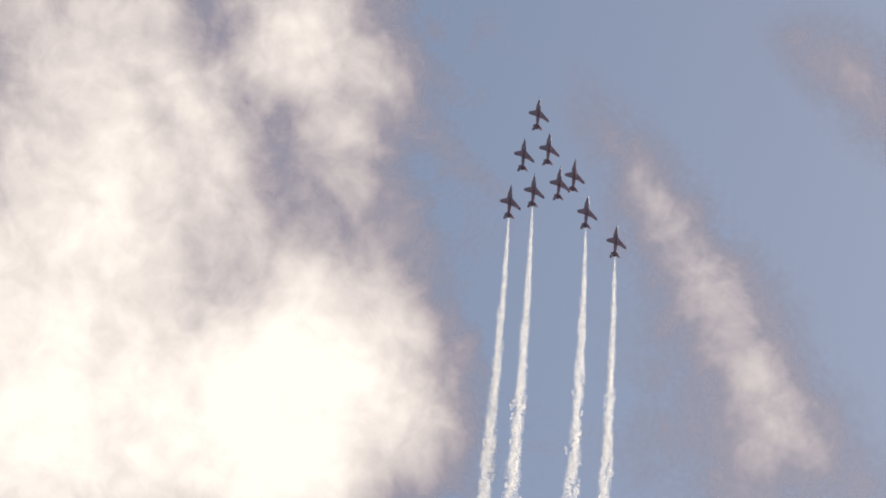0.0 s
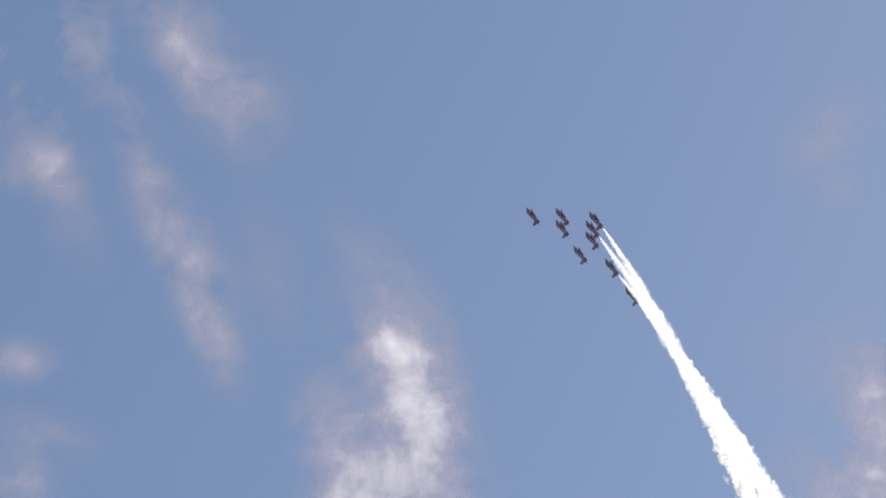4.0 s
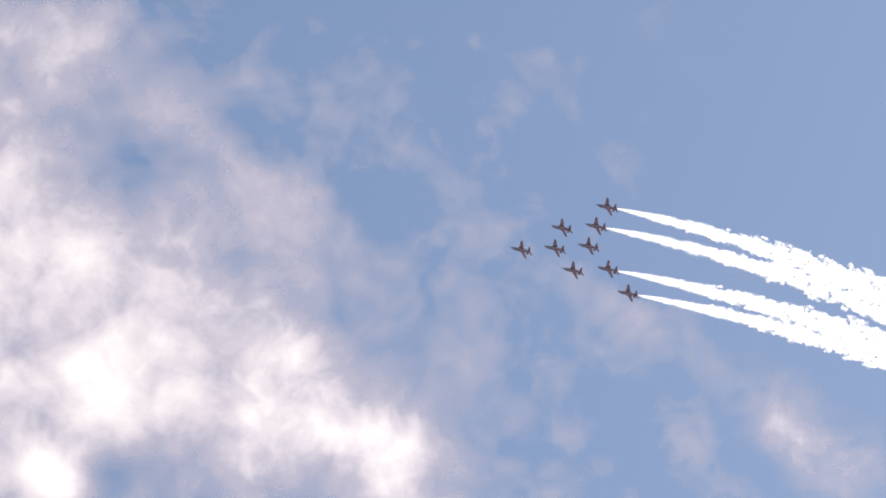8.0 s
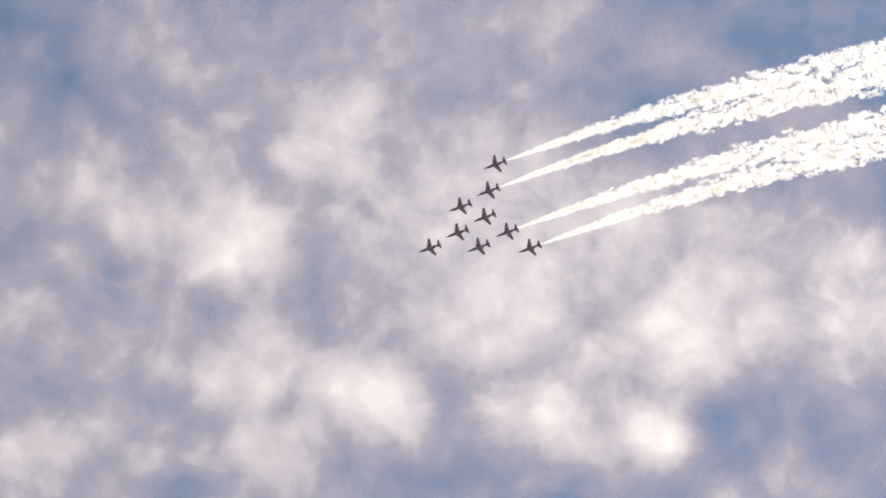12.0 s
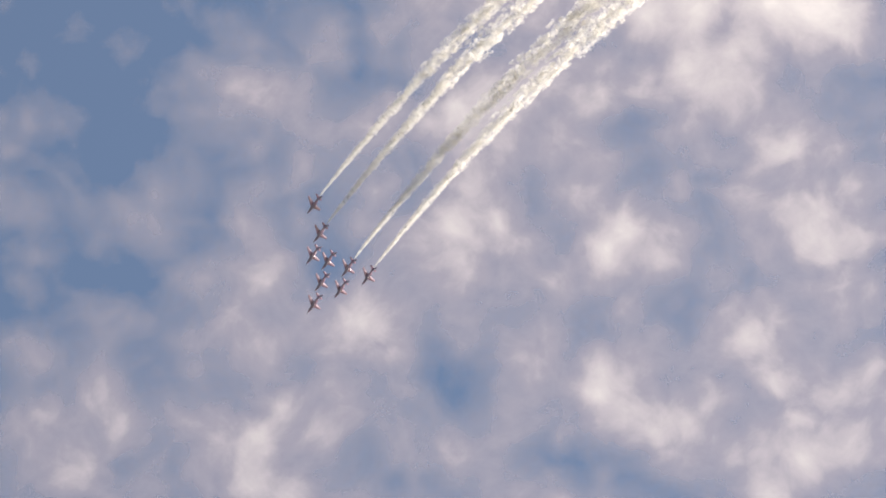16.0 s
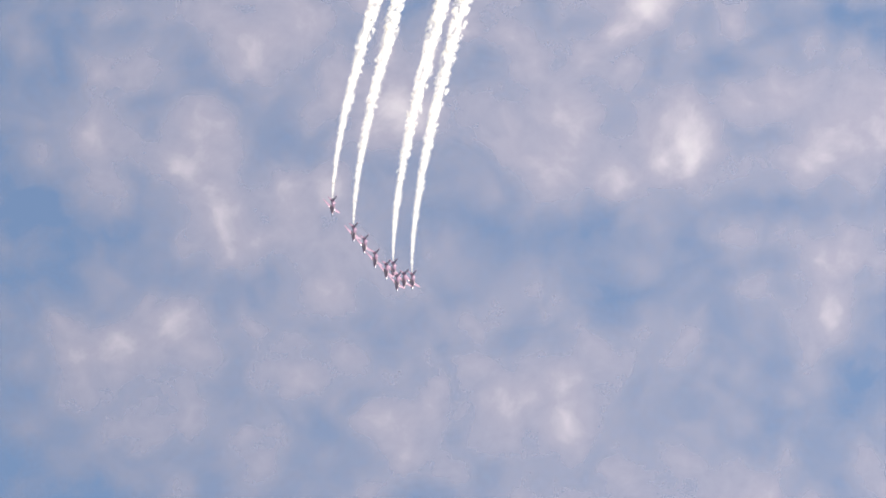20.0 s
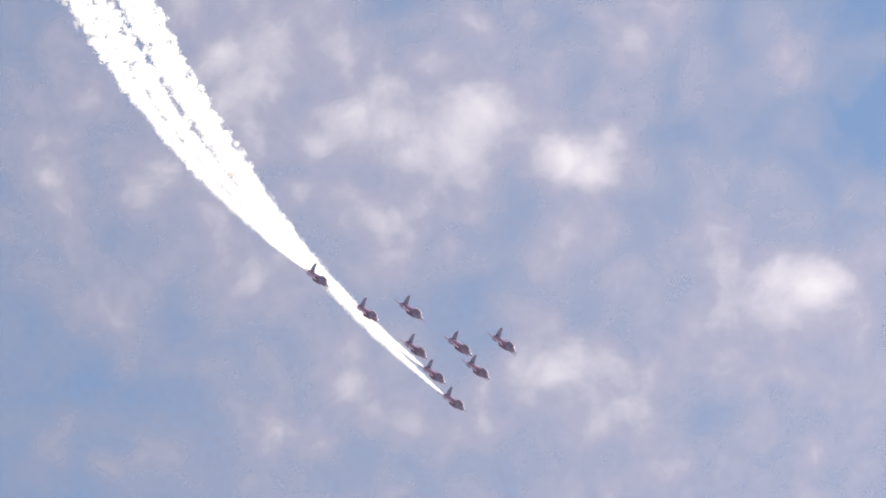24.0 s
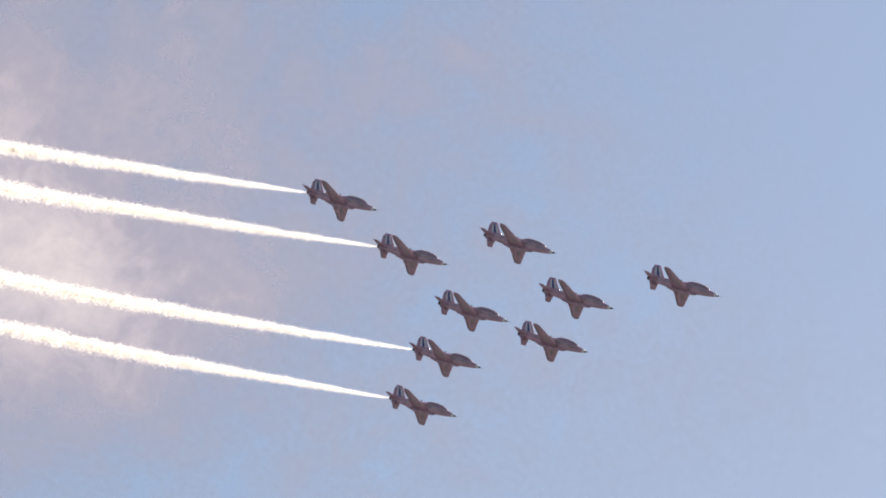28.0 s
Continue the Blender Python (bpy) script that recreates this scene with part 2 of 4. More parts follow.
def grass_material():
    m, nt, out = material("bounce_toned_grass")
    tc = nt.nodes.new("ShaderNodeTexCoord").outputs["Object"]
    # never in view; made paler and greyer to bounce light onto the jets
    col = mixed(nt, ramp(nt, noise_at(nt, tc, 0.02), 0.35, 0.65), (0.145, 0.16, 0.145), (0.175, 0.185, 0.17))
    b = node(nt, "ShaderNodeBsdfPrincipled", Roughness=0.9)
    nt.links.new(col, b.inputs["Base Color"])
    nt.links.new(b.outputs[0], out.inputs["Surface"])
    return m


# ---- ground ----
def mesh_object(name, bm, mat, parent=None, smooth=True):
    me = bpy.data.meshes.new(name)
    bm.to_mesh(me)
    bm.free()
    me.materials.append(mat)
    if smooth:
        me.polygons.foreach_set("use_smooth", [True] * len(me.polygons))
    ob = new(name, me)
    ob.parent = parent
    return ob


def part(name, bm, mat, parent, label="", smooth=True):
    ob = mesh_object(name, bm, mat, parent, smooth)
    return tagged(ob, label=label)


bm = bmesh.new()
bmesh.ops.create_circle(bm, cap_ends=True, radius=4900, segments=64)
tagged(mesh_object("ground", bm, grass_material(), smooth=False), "unseen flat airfield grass, toned to bounce light upwards", "ground", kind="structure")

# ---- clouds: one broken layer far behind the aircraft, cloud by cloud ----
FAR = 4600.0
STEP = 0.125
AZ, EL = np.meshgrid(np.arange(-34.0, 48.0, STEP * 1.5), np.arange(19.0, 66.0, STEP))
COVER, SHEET, SHARE, OWNER = np.zeros_like(AZ), np.zeros_like(AZ), np.full_like(AZ, 1e-6), np.full(AZ.shape, -1)
TRAITS = {key: np.zeros_like(AZ) for key in ("rounded", "torn", "warm", "weight")}
cloud_labels = []


def fbm(x, y, seed):
    """Smooth value noise in four octaves on arrays."""
    rng = np.random.RandomState(seed)
    grid = rng.rand(256, 256)
    total, amp = np.zeros_like(x), 0.5
    for _ in range(4):
        xi, yi = np.floor(x).astype(int), np.floor(y).astype(int)
        u, v = x - xi, y - yi
        u, v = u * u * (3 - 2 * u), v * v * (3 - 2 * v)
        g = lambda a, b: grid[(xi + a) % 256, (yi + b) % 256]
        total += amp * ((g(0, 0) * (1 - u) + g(1, 0) * u) * (1 - v) + (g(0, 1) * (1 - u) + g(1, 1) * u) * v)
        x, y, amp = x * 2.03 + 17, y * 2.03 + 5, amp / 2
    return total


# the clouds' edges are torn by bending the place at which each head is read
BEND_X = (fbm(AZ * 0.9 * 0.7, EL * 0.9, 11) - 0.47) * 1.3
BEND_Y = (fbm(AZ * 0.9 * 0.7 + 50, EL * 0.9, 12) - 0.47) * 1.3


def cloud(label, rounded, torn, warm, heads):
    """One cloud: how rounded its billows are, how torn and warm it is; heads of bearing, height, half length, half
    width (degrees), lean, thickness, which also sets how sunlit it is painted.
    """
    mine = np.zeros_like(AZ)
    for az, el, long, short, lean, amount in heads:
        reach = 2.4 * max(long, short)
        rows = slice(*np.searchsorted(EL[:, 0], (el - reach, el + reach)))
        wide = reach / math.cos(radians(min(el + reach, 80)))
        cols = slice(*np.searchsorted(AZ[0], (az - wide, az + wide)))
        a, e = AZ[rows, cols], EL[rows, cols]
        bend = min(1.0, 0.9 * min(long, short))
        dx = (a - az) * np.cos(np.radians(e)) + BEND_X[rows, cols] * bend
        dy = e - el + BEND_Y[rows, cols] * bend
        c, s = math.cos(radians(lean)), math.sin(radians(lean))
        part_of = np.exp(-(((dx * c + dy * s) / long) ** 2 + ((dy * c - dx * s) / short) ** 2) * 0.75)
        laid = amount * np.maximum(part_of - 0.04, 0)
        if amount > 0 and min(long, short) > 1.35:
            SHEET[rows, cols] = np.maximum(SHEET[rows, cols], laid)
        else:
            COVER[rows, cols] += laid
        mine[rows, cols] += abs(amount) * part_of
    for key, value in (("rounded", rounded), ("torn", torn), ("warm", warm), ("weight", 1.0)):
        TRAITS[key] += mine * value
    more = mine > SHARE
    OWNER[more], SHARE[more] = len(cloud_labels), mine[more]
    cloud_labels.append(label)


cloud("bright cream cumulus bank with ragged grey edges", 0.40, 0.50, 0.90, [
    (26.01, 37.48, 2.36, 3.08, 3, 1.95), (26.11, 40.08, 1.22, 1.07, 3, 1.05), (26.18, 41.31, 1.57, 0.64, 3, 0.75),
    (27.27, 39.26, 0.86, 0.86, 3, 0.68), (27.41, 40.43, 0.64, 0.16, -56, -0.34), (28.16, 40.49, 1.07, 0.32, -58, 0.75),
    (28.35, 41.44, 0.43, 0.64, 3, -0.24), (28.57, 36.58, 1.86, 2.00, 3, 1.50), (28.83, 39.40, 0.64, 0.36, -56, 0.45),
    (29.49, 40.03, 0.57, 0.32, -66, -0.20),
])
cloud("bright cream cumulus bank with ragged grey edges", 0.40, 0.50, 0.90, [
    (29.86, 38.55, 0.57, 0.43, 3, 0.45), (30.25, 40.01, 1.43, 0.79, -56, 0.22), (30.29, 41.23, 1.22, 0.64, -16, 0.75),
    (30.33, 35.99, 1.07, 1.29, 3, 1.05), (30.73, 38.17, 0.79, 0.57, -41, 0.52), (31.02, 39.77, 1.29, 0.43, -56, 0.45),
    (31.94, 35.88, 0.50, 0.43, 3, 0.45), (32.22, 36.68, 0.43, 0.36, 3, 0.52), (32.96, 37.58, 0.29, 0.29, 3, 0.30),
])
cloud("thin diagonal cloud streak with a soft bright core", 0.10, 0.75, 0.40, [
    (32.39, 40.10, 0.79, 0.20, -41, 0.45), (35.68, 39.82, 1.00, 0.30, -53, 0.68), (36.27, 38.91, 0.86, 0.43, -46, 0.45),
    (37.29, 37.99, 1.00, 0.50, -51, 0.63), (37.65, 37.35, 0.50, 0.29, -41, 0.38), (38.28, 36.57, 1.00, 0.64, -46, 0.49),
    (39.36, 40.91, 0.79, 0.36, -51, 0.83), (38.47, 41.35, 0.57, 0.29, -36, 0.30), (36.78, 36.27, 1.15, 0.57, -26, 0.27),
])
cloud("mottled white cloud with torn wispy edges", 0.90, 0.60, 0.70, [
    (25.02, 45.08, 2.36, 1.65, 2, 0.90), (27.00, 45.47, 1.43, 1.15, 2, 0.45), (28.09, 43.39, 1.65, 1.15, 2, 0.90),
    (29.86, 42.49, 1.22, 1.07, 2, 0.75), (25.44, 42.75, 1.79, 1.43, 2, 0.75), (25.75, 43.21, 0.54, 0.43, 2, 0.75),
    (27.43, 42.48, 0.57, 0.43, 2, 0.52), (24.69, 42.03, 0.50, 0.43, 2, 0.45), (27.44, 44.56, 0.43, 0.32, -27, -0.49),
    (24.56, 42.73, 0.43, 0.36, 2, -0.29), (24.48, 45.03, 0.32, 0.36, 2, -0.29), (26.35, 44.41, 0.36, 0.43, 2, 0.30),
    (25.92, 45.81, 0.43, 0.29, 2, 0.30), (28.33, 41.54, 0.43, 0.57, 2, -0.49), (29.04, 45.53, 0.43, 0.36, 2, 0.30),
])
cloud("pale torn veil of high cloud", 0.10, 0.90, 0.40, [
    (34.76, 45.58, 0.79, 0.93, 2, 0.63), (32.21, 45.53, 0.43, 0.79, 2, 0.33), (33.30, 46.27, 0.64, 0.43, 2, 0.45),
    (35.48, 45.01, 0.36, 0.29, 2, 0.22), (34.06, 45.21, 0.43, 0.43, 2, -0.10), (37.46, 43.57, 0.64, 0.37, -42, 0.60),
    (37.83, 43.07, 0.43, 0.29, -17, 0.22), (36.08, 44.30, 0.21, 0.57, 2, 0.22), (39.17, 46.17, 0.93, 0.39, -67, 0.98),
    (30.56, 45.68, 0.72, 0.36, 2, 0.22),
])
cloud("broken mottled cloud with bright sunlit corner", 0.85, 0.80, 0.50, [
    (22.71, 45.55, 1.07, 1.07, 1, 1.21), (23.73, 44.99, 0.57, 0.43, 1, 0.44), (22.79, 47.42, 1.07, 0.57, -28, 0.55),
    (24.88, 47.58, 0.86, 0.50, -38, 0.44), (26.35, 46.81, 1.15, 0.64, -33, 0.55), (27.75, 46.38, 1.07, 0.72, -33, 0.50),
    (25.37, 46.32, 0.93, 0.64, 1, 0.39), (27.02, 45.41, 1.79, 0.57, 1, 0.39), (22.50, 48.91, 0.79, 0.36, 11, 0.44),
    (21.92, 48.57, 0.43, 0.43, 1, 0.28), (23.15, 48.32, 0.79, 0.29, -18, 0.22), (24.69, 48.14, 0.72, 0.36, -38, 0.28),
    (24.08, 47.96, 0.50, 0.43, 1, 0.11), (28.32, 47.04, 0.36, 0.29, 1, 0.22),
])
cloud("ragged diagonal cloud wisps", 0.10, 1.10, 0.50, [
    (24.62, 50.37, 1.00, 0.36, -78, 0.55), (25.33, 48.98, 0.79, 0.43, -68, 0.44), (25.98, 50.66, 0.43, 0.43, 1, 0.28),
    (26.01, 49.59, 0.43, 0.64, 1, 0.17), (28.82, 50.43, 0.50, 0.32, -28, 0.55), (29.78, 49.45, 0.86, 0.29, -60, 0.66),
    (30.47, 48.53, 0.86, 0.39, -58, 0.50), (30.83, 47.68, 0.72, 0.43, -48, 0.44), (28.55, 49.63, 0.43, 0.36, 1, 0.33),
    (31.26, 47.18, 0.64, 0.36, -48, 0.33), (31.78, 47.98, 0.43, 0.43, 1, 0.28), (31.42, 49.83, 0.64, 0.43, -18, 0.31),
    (31.00, 49.04, 0.36, 0.36, 1, 0.22), (27.64, 47.59, 0.36, 0.29, 1, 0.17),
])
cloud("pale torn veil of high cloud", 0.10, 0.90, 0.30, [
    (37.36, 50.52, 1.36, 0.79, -38, 0.66), (35.66, 50.29, 0.86, 0.43, -48, 0.28), (38.09, 49.13, 0.43, 0.72, -28, 0.33),
    (32.75, 49.62, 0.86, 0.57, 1, 0.22), (34.74, 47.38, 1.07, 0.57, -58, 0.28), (35.10, 46.09, 0.86, 0.43, -58, 0.22),
    (32.32, 46.98, 0.43, 0.57, 1, 0.17),
])
cloud("ragged upright cloud wisps", 0.15, 1.00, 0.20, [
    (23.34, 52.37, 0.57, 0.29, -79, 0.68), (24.48, 53.57, 0.43, 0.21, -19, 0.45), (25.28, 52.82, 0.93, 0.39, -74, 0.68),
    (24.55, 52.00, 0.43, 0.36, 0, 0.45), (23.58, 51.52, 0.43, 0.43, 0, 0.38), (25.98, 51.70, 0.43, 0.43, -44, 0.30),
    (20.56, 53.83, 0.64, 0.29, -69, 0.22), (20.38, 50.29, 0.43, 0.36, 0, 0.45), (20.71, 48.67, 0.43, 0.29, 0, 0.60),
    (36.83, 51.71, 1.00, 0.79, 0, 0.75), (35.16, 52.23, 0.57, 0.36, -29, 0.30), (33.35, 51.50, 0.57, 0.43, -19, 0.30),
    (34.89, 52.95, 1.07, 0.43, -19, 0.15),
])
cloud("faint torn cloud streaks in blue sky", 0.10, 1.10, 0.00, [
    (19.72, 57.40, 0.43, 0.36, -49, 0.33), (20.80, 56.80, 0.57, 0.32, -29, 0.33), (17.83, 56.64, 1.07, 0.25, -54, 0.28),
    (16.94, 55.43, 0.86, 0.25, -59, 0.33), (19.69, 54.81, 0.79, 0.29, -59, 0.31), (20.84, 53.65, 0.43, 0.14, -69, 0.17),
    (16.63, 53.03, 0.36, 0.21, 10, 0.39), (17.30, 52.08, 0.57, 0.29, 0, 0.22), (16.96, 51.48, 0.36, 0.21, 0, 0.39),
    (34.28, 55.99, 0.43, 0.25, 40, 0.28), (34.46, 55.33, 0.21, 0.21, 0, 0.17), (34.38, 52.54, 0.36, 0.57, 0, 0.17),
    (24.30, 54.54, 0.72, 0.29, -49, 0.17), (21.72, 54.47, 0.86, 0.43, -79, 0.11),
])
cloud("string of small soft cloud puffs along a diagonal line", 0.30, 0.60, 0.10, [
    (11.42, 59.92, 1.86, 0.29, -28, 0.20), (14.90, 59.14, 0.86, 0.29, -31, 0.20), (16.22, 58.78, 0.43, 0.29, -31, 0.30),
    (17.83, 58.05, 0.57, 0.25, -51, 0.20), (19.37, 57.37, 0.43, 0.36, -41, 0.40), (19.80, 56.88, 0.36, 0.25, -41, 0.20),
    (20.60, 56.39, 0.57, 0.36, -26, 0.25), (16.58, 55.56, 0.43, 0.29, 3, 0.35), (18.85, 55.72, 0.43, 0.14, -46, 0.20),
    (17.06, 56.73, 0.36, 0.36, 3, 0.20), (23.51, 61.18, 0.21, 0.29, 3, 0.12), (12.86, 58.36, 1.07, 0.86, 3, 0.12),
])
cloud("soft white cloud patch in blue sky", 0.40, 0.50, 0.30, [
    (8.83, 57.35, 1.00, 0.57, 13, 0.65), (7.67, 58.24, 0.43, 0.57, 3, 0.45), (10.16, 56.98, 0.64, 0.43, -16, 0.40),
    (11.35, 56.08, 0.36, 0.36, 3, 0.55), (9.83, 56.37, 0.43, 0.29, 3, 0.35), (13.34, 55.87, 0.43, 0.29, 23, 0.45),
    (11.90, 56.92, 0.43, 0.36, 3, 0.20), (13.09, 57.44, 1.07, 0.72, -16, 0.15), (7.53, 59.91, 0.93, 0.43, -16, 0.30),
    (9.21, 60.81, 1.43, 0.29, -6, 0.15),
])
cloud("large white cloud bank with a soft diagonal edge", 0.35, 0.35, 0.40, [
    (1.28, 59.03, 1.43, 1.22, 1, 0.60), (3.97, 57.88, 0.79, 0.64, 1, 0.48), (2.54, 56.32, 0.50, 0.43, 1, 0.72),
    (3.07, 57.23, 1.07, 0.57, 1, 0.40), (6.24, 58.02, 1.15, 0.86, -28, 0.40), (8.45, 57.69, 1.15, 0.72, -28, 0.24),
    (7.13, 56.77, 1.43, 0.50, 1, 0.32), (10.10, 57.17, 0.79, 0.43, 1, 0.28), (1.24, 61.56, 1.43, 0.86, 1, 0.16),
    (4.10, 61.06, 1.43, 0.57, -28, 0.16), (7.21, 60.29, 1.79, 0.43, -33, 0.20), (8.03, 60.62, 2.00, 0.32, -31, -0.11),
    (8.79, 61.50, 1.29, 0.43, -28, 0.24), (11.55, 60.42, 0.72, 0.43, -28, 0.16), (12.29, 59.85, 0.29, 0.18, 1, 0.16),
])
cloud("broad pale cloud sheet with soft billows", 0.40, 0.30, 0.60, [
    (-2.55, 58.27, 2.15, 1.79, 0, 0.51), (3.65, 57.73, 0.79, 0.57, 0, 0.30), (1.84, 59.03, 0.72, 0.64, 0, 0.26),
    (-0.70, 57.96, 0.86, 0.72, 0, 0.21), (-3.79, 57.01, 0.57, 0.50, 0, 0.34), (-0.41, 56.62, 0.72, 0.36, 0, 0.34),
    (4.94, 58.48, 1.07, 0.86, -39, 0.30), (8.34, 57.63, 1.15, 0.64, -29, 0.32), (-2.47, 60.44, 1.79, 0.57, -14, 0.26),
    (-2.16, 61.90, 2.51, 0.72, 0, 0.30), (4.73, 61.48, 1.43, 0.72, -29, 0.19), (5.55, 60.13, 0.64, 0.43, -19, 0.17),
    (-2.17, 56.86, 0.43, 0.29, 0, -0.17), (1.40, 56.72, 0.57, 0.29, 0, -0.11), (10.00, 61.76, 1.43, 0.43, -39, 0.13),
])
cloud("wide warm-grey cloud sheet with faint billows", 0.45, 0.25, 0.80, [
    (-8.34, 58.90, 0.72, 0.50, -1, 0.29), (-7.51, 58.23, 0.86, 0.29, -11, -0.14), (-6.37, 59.58, 0.64, 0.21, -1, -0.07),
    (-8.68, 56.80, 0.43, 0.36, -1, -0.16), (-6.06, 57.58, 0.72, 0.64, -1, 0.22), (-7.59, 57.22, 0.57, 0.43, -1, 0.14),
    (-3.61, 57.02, 0.43, 0.29, -1, 0.18), (-4.59, 60.07, 1.22, 0.79, -1, 0.18), (-8.95, 61.45, 1.79, 1.07, -1, 0.22),
    (-7.21, 62.48, 0.43, 0.29, -21, -0.07), (-8.60, 60.04, 1.43, 1.07, -1, 0.22), (6.54, 57.19, 0.50, 0.29, -1, -0.09),
    (8.61, 57.48, 1.07, 0.57, -1, 0.14), (9.51, 58.27, 1.43, 1.07, -1, 0.16), (0.79, 61.69, 1.43, 1.07, -1, 0.18),
])
cloud("grey-lavender cloud deck with rounded puffs", 0.70, 0.20, 0.80, [
    (-8.06, 59.13, 0.79, 0.64, -2, 0.23), (-11.29, 59.35, 0.79, 0.64, -2, 0.20), (-6.03, 57.34, 0.64, 0.43, -32, 0.23),
    (-6.96, 58.06, 0.29, 0.29, -2, 0.16), (-10.06, 56.31, 1.00, 0.57, -2, 0.23), (-12.64, 56.37, 0.64, 0.50, -2, 0.20),
    (-5.94, 56.34, 0.72, 0.43, -2, 0.16), (-11.47, 57.42, 0.86, 0.50, -2, 0.12), (-13.64, 59.90, 0.86, 0.64, -2, 0.16),
    (-10.24, 58.52, 0.29, 0.21, -32, -0.11), (-13.24, 58.49, 0.43, 0.36, -32, -0.10), (-11.22, 56.92, 0.32, 0.43, -2, -0.13),
    (-8.79, 56.76, 0.29, 0.36, -2, -0.10), (-6.95, 58.34, 0.86, 0.18, 12, -0.05), (-13.86, 57.46, 0.43, 0.57, -2, -0.10),
    (-5.15, 58.83, 4.29, 2.86, -2, 0.39),
])
cloud("bright rounded cumulus heads over a grey deck", 0.80, 0.25, 0.70, [
    (-3.18, 56.78, 0.79, 0.50, -2, 0.23), (-0.13, 56.28, 0.93, 0.64, -2, 0.31), (2.81, 56.14, 0.57, 0.43, -2, 0.31),
    (3.57, 55.65, 1.00, 0.50, -2, 0.27), (-0.41, 57.59, 0.93, 0.57, -2, 0.09), (3.89, 57.57, 0.79, 0.57, -2, 0.12),
    (-2.50, 55.96, 0.43, 0.36, -2, -0.10), (1.85, 56.44, 0.29, 0.43, -2, -0.11), (3.80, 56.42, 0.43, 0.21, -22, -0.13),
    (4.88, 55.74, 0.57, 0.29, -72, -0.10), (-4.53, 56.10, 0.29, 0.29, -2, -0.07), (3.12, 58.65, 1.79, 1.43, -2, 0.23),
])
cloud("broken grey cloud deck with dark blue gaps", 0.80, 0.20, 0.70, [
    (-17.51, 56.33, 0.93, 0.64, -2, 0.27), (-15.15, 55.84, 0.57, 0.43, -2, 0.19), (-17.25, 54.55, 0.72, 0.43, -2, 0.27),
    (-14.44, 58.36, 0.57, 0.43, -2, 0.23), (-14.76, 57.28, 0.36, 0.21, -2, 0.19), (-11.83, 55.03, 0.93, 0.64, -2, 0.15),
    (-12.57, 54.39, 0.72, 0.36, -2, 0.19), (-13.61, 55.73, 0.72, 0.43, -2, 0.11), (-15.63, 56.83, 1.07, 0.64, -32, -0.13),
    (-18.15, 58.51, 1.43, 0.86, -2, -0.10), (-18.12, 55.37, 0.50, 0.43, -2, -0.14), (-15.68, 54.83, 0.50, 0.57, -2, -0.14),
    (-10.21, 58.53, 0.29, 0.21, -2, -0.11), (-15.01, 54.35, 0.43, 0.36, -2, -0.10), (-15.17, 56.13, 3.58, 2.51, -2, 0.30),
    (-8.88, 57.28, 7.16, 4.44, -2, 0.56),
])
cloud("soft rounded cloud puffs in a broken deck", 0.80, 0.20, 0.70, [
    (-9.31, 55.58, 0.93, 0.79, -2, 0.23), (-4.21, 55.66, 0.79, 0.50, -2, 0.15), (-2.67, 54.62, 0.86, 0.57, -2, 0.23),
    (-0.27, 54.35, 0.72, 0.50, -2, 0.27), (-8.26, 54.48, 0.64, 0.43, -2, 0.15), (-5.78, 54.60, 0.72, 0.50, -2, 0.23),
    (-8.02, 55.77, 0.29, 0.50, -2, -0.14), (-7.22, 54.95, 0.50, 0.29, -22, -0.08), (-0.88, 54.84, 0.43, 0.29, -22, -0.11),
    (-3.47, 54.97, 0.36, 0.43, -2, -0.06), (-8.46, 56.57, 0.29, 0.43, -2, -0.08), (-12.88, 56.60, 0.36, 0.36, -2, -0.03),
    (-5.10, 54.93, 3.58, 1.79, -2, 0.30),
])
cloud("pale puffy cloud heads against grey-blue sky", 0.80, 0.20, 0.50, [
    (-20.75, 54.87, 0.79, 0.43, -2, 0.29), (-21.34, 52.91, 0.57, 0.36, -2, 0.23), (-19.64, 52.41, 0.79, 0.50, -2, 0.34),
    (-16.75, 53.61, 0.86, 0.64, -2, 0.23), (-14.94, 53.54, 0.50, 0.36, -2, 0.34), (-17.05, 51.96, 0.93, 0.50, -2, 0.29),
    (-20.37, 51.59, 0.79, 0.43, -2, 0.23), (-14.02, 52.39, 0.57, 0.36, -2, 0.17), (-16.79, 55.18, 1.29, 0.43, -12, -0.12),
    (-21.63, 56.61, 1.07, 0.64, -2, -0.19), (-18.13, 52.59, 0.57, 0.43, -2, -0.14), (-15.43, 52.11, 0.79, 0.50, -32, -0.19),
    (-22.26, 55.72, 0.72, 1.07, -2, -0.17), (-18.48, 52.58, 3.58, 2.15, -2, 0.44), (-12.66, 54.43, 7.16, 4.44, -2, 0.60),
])
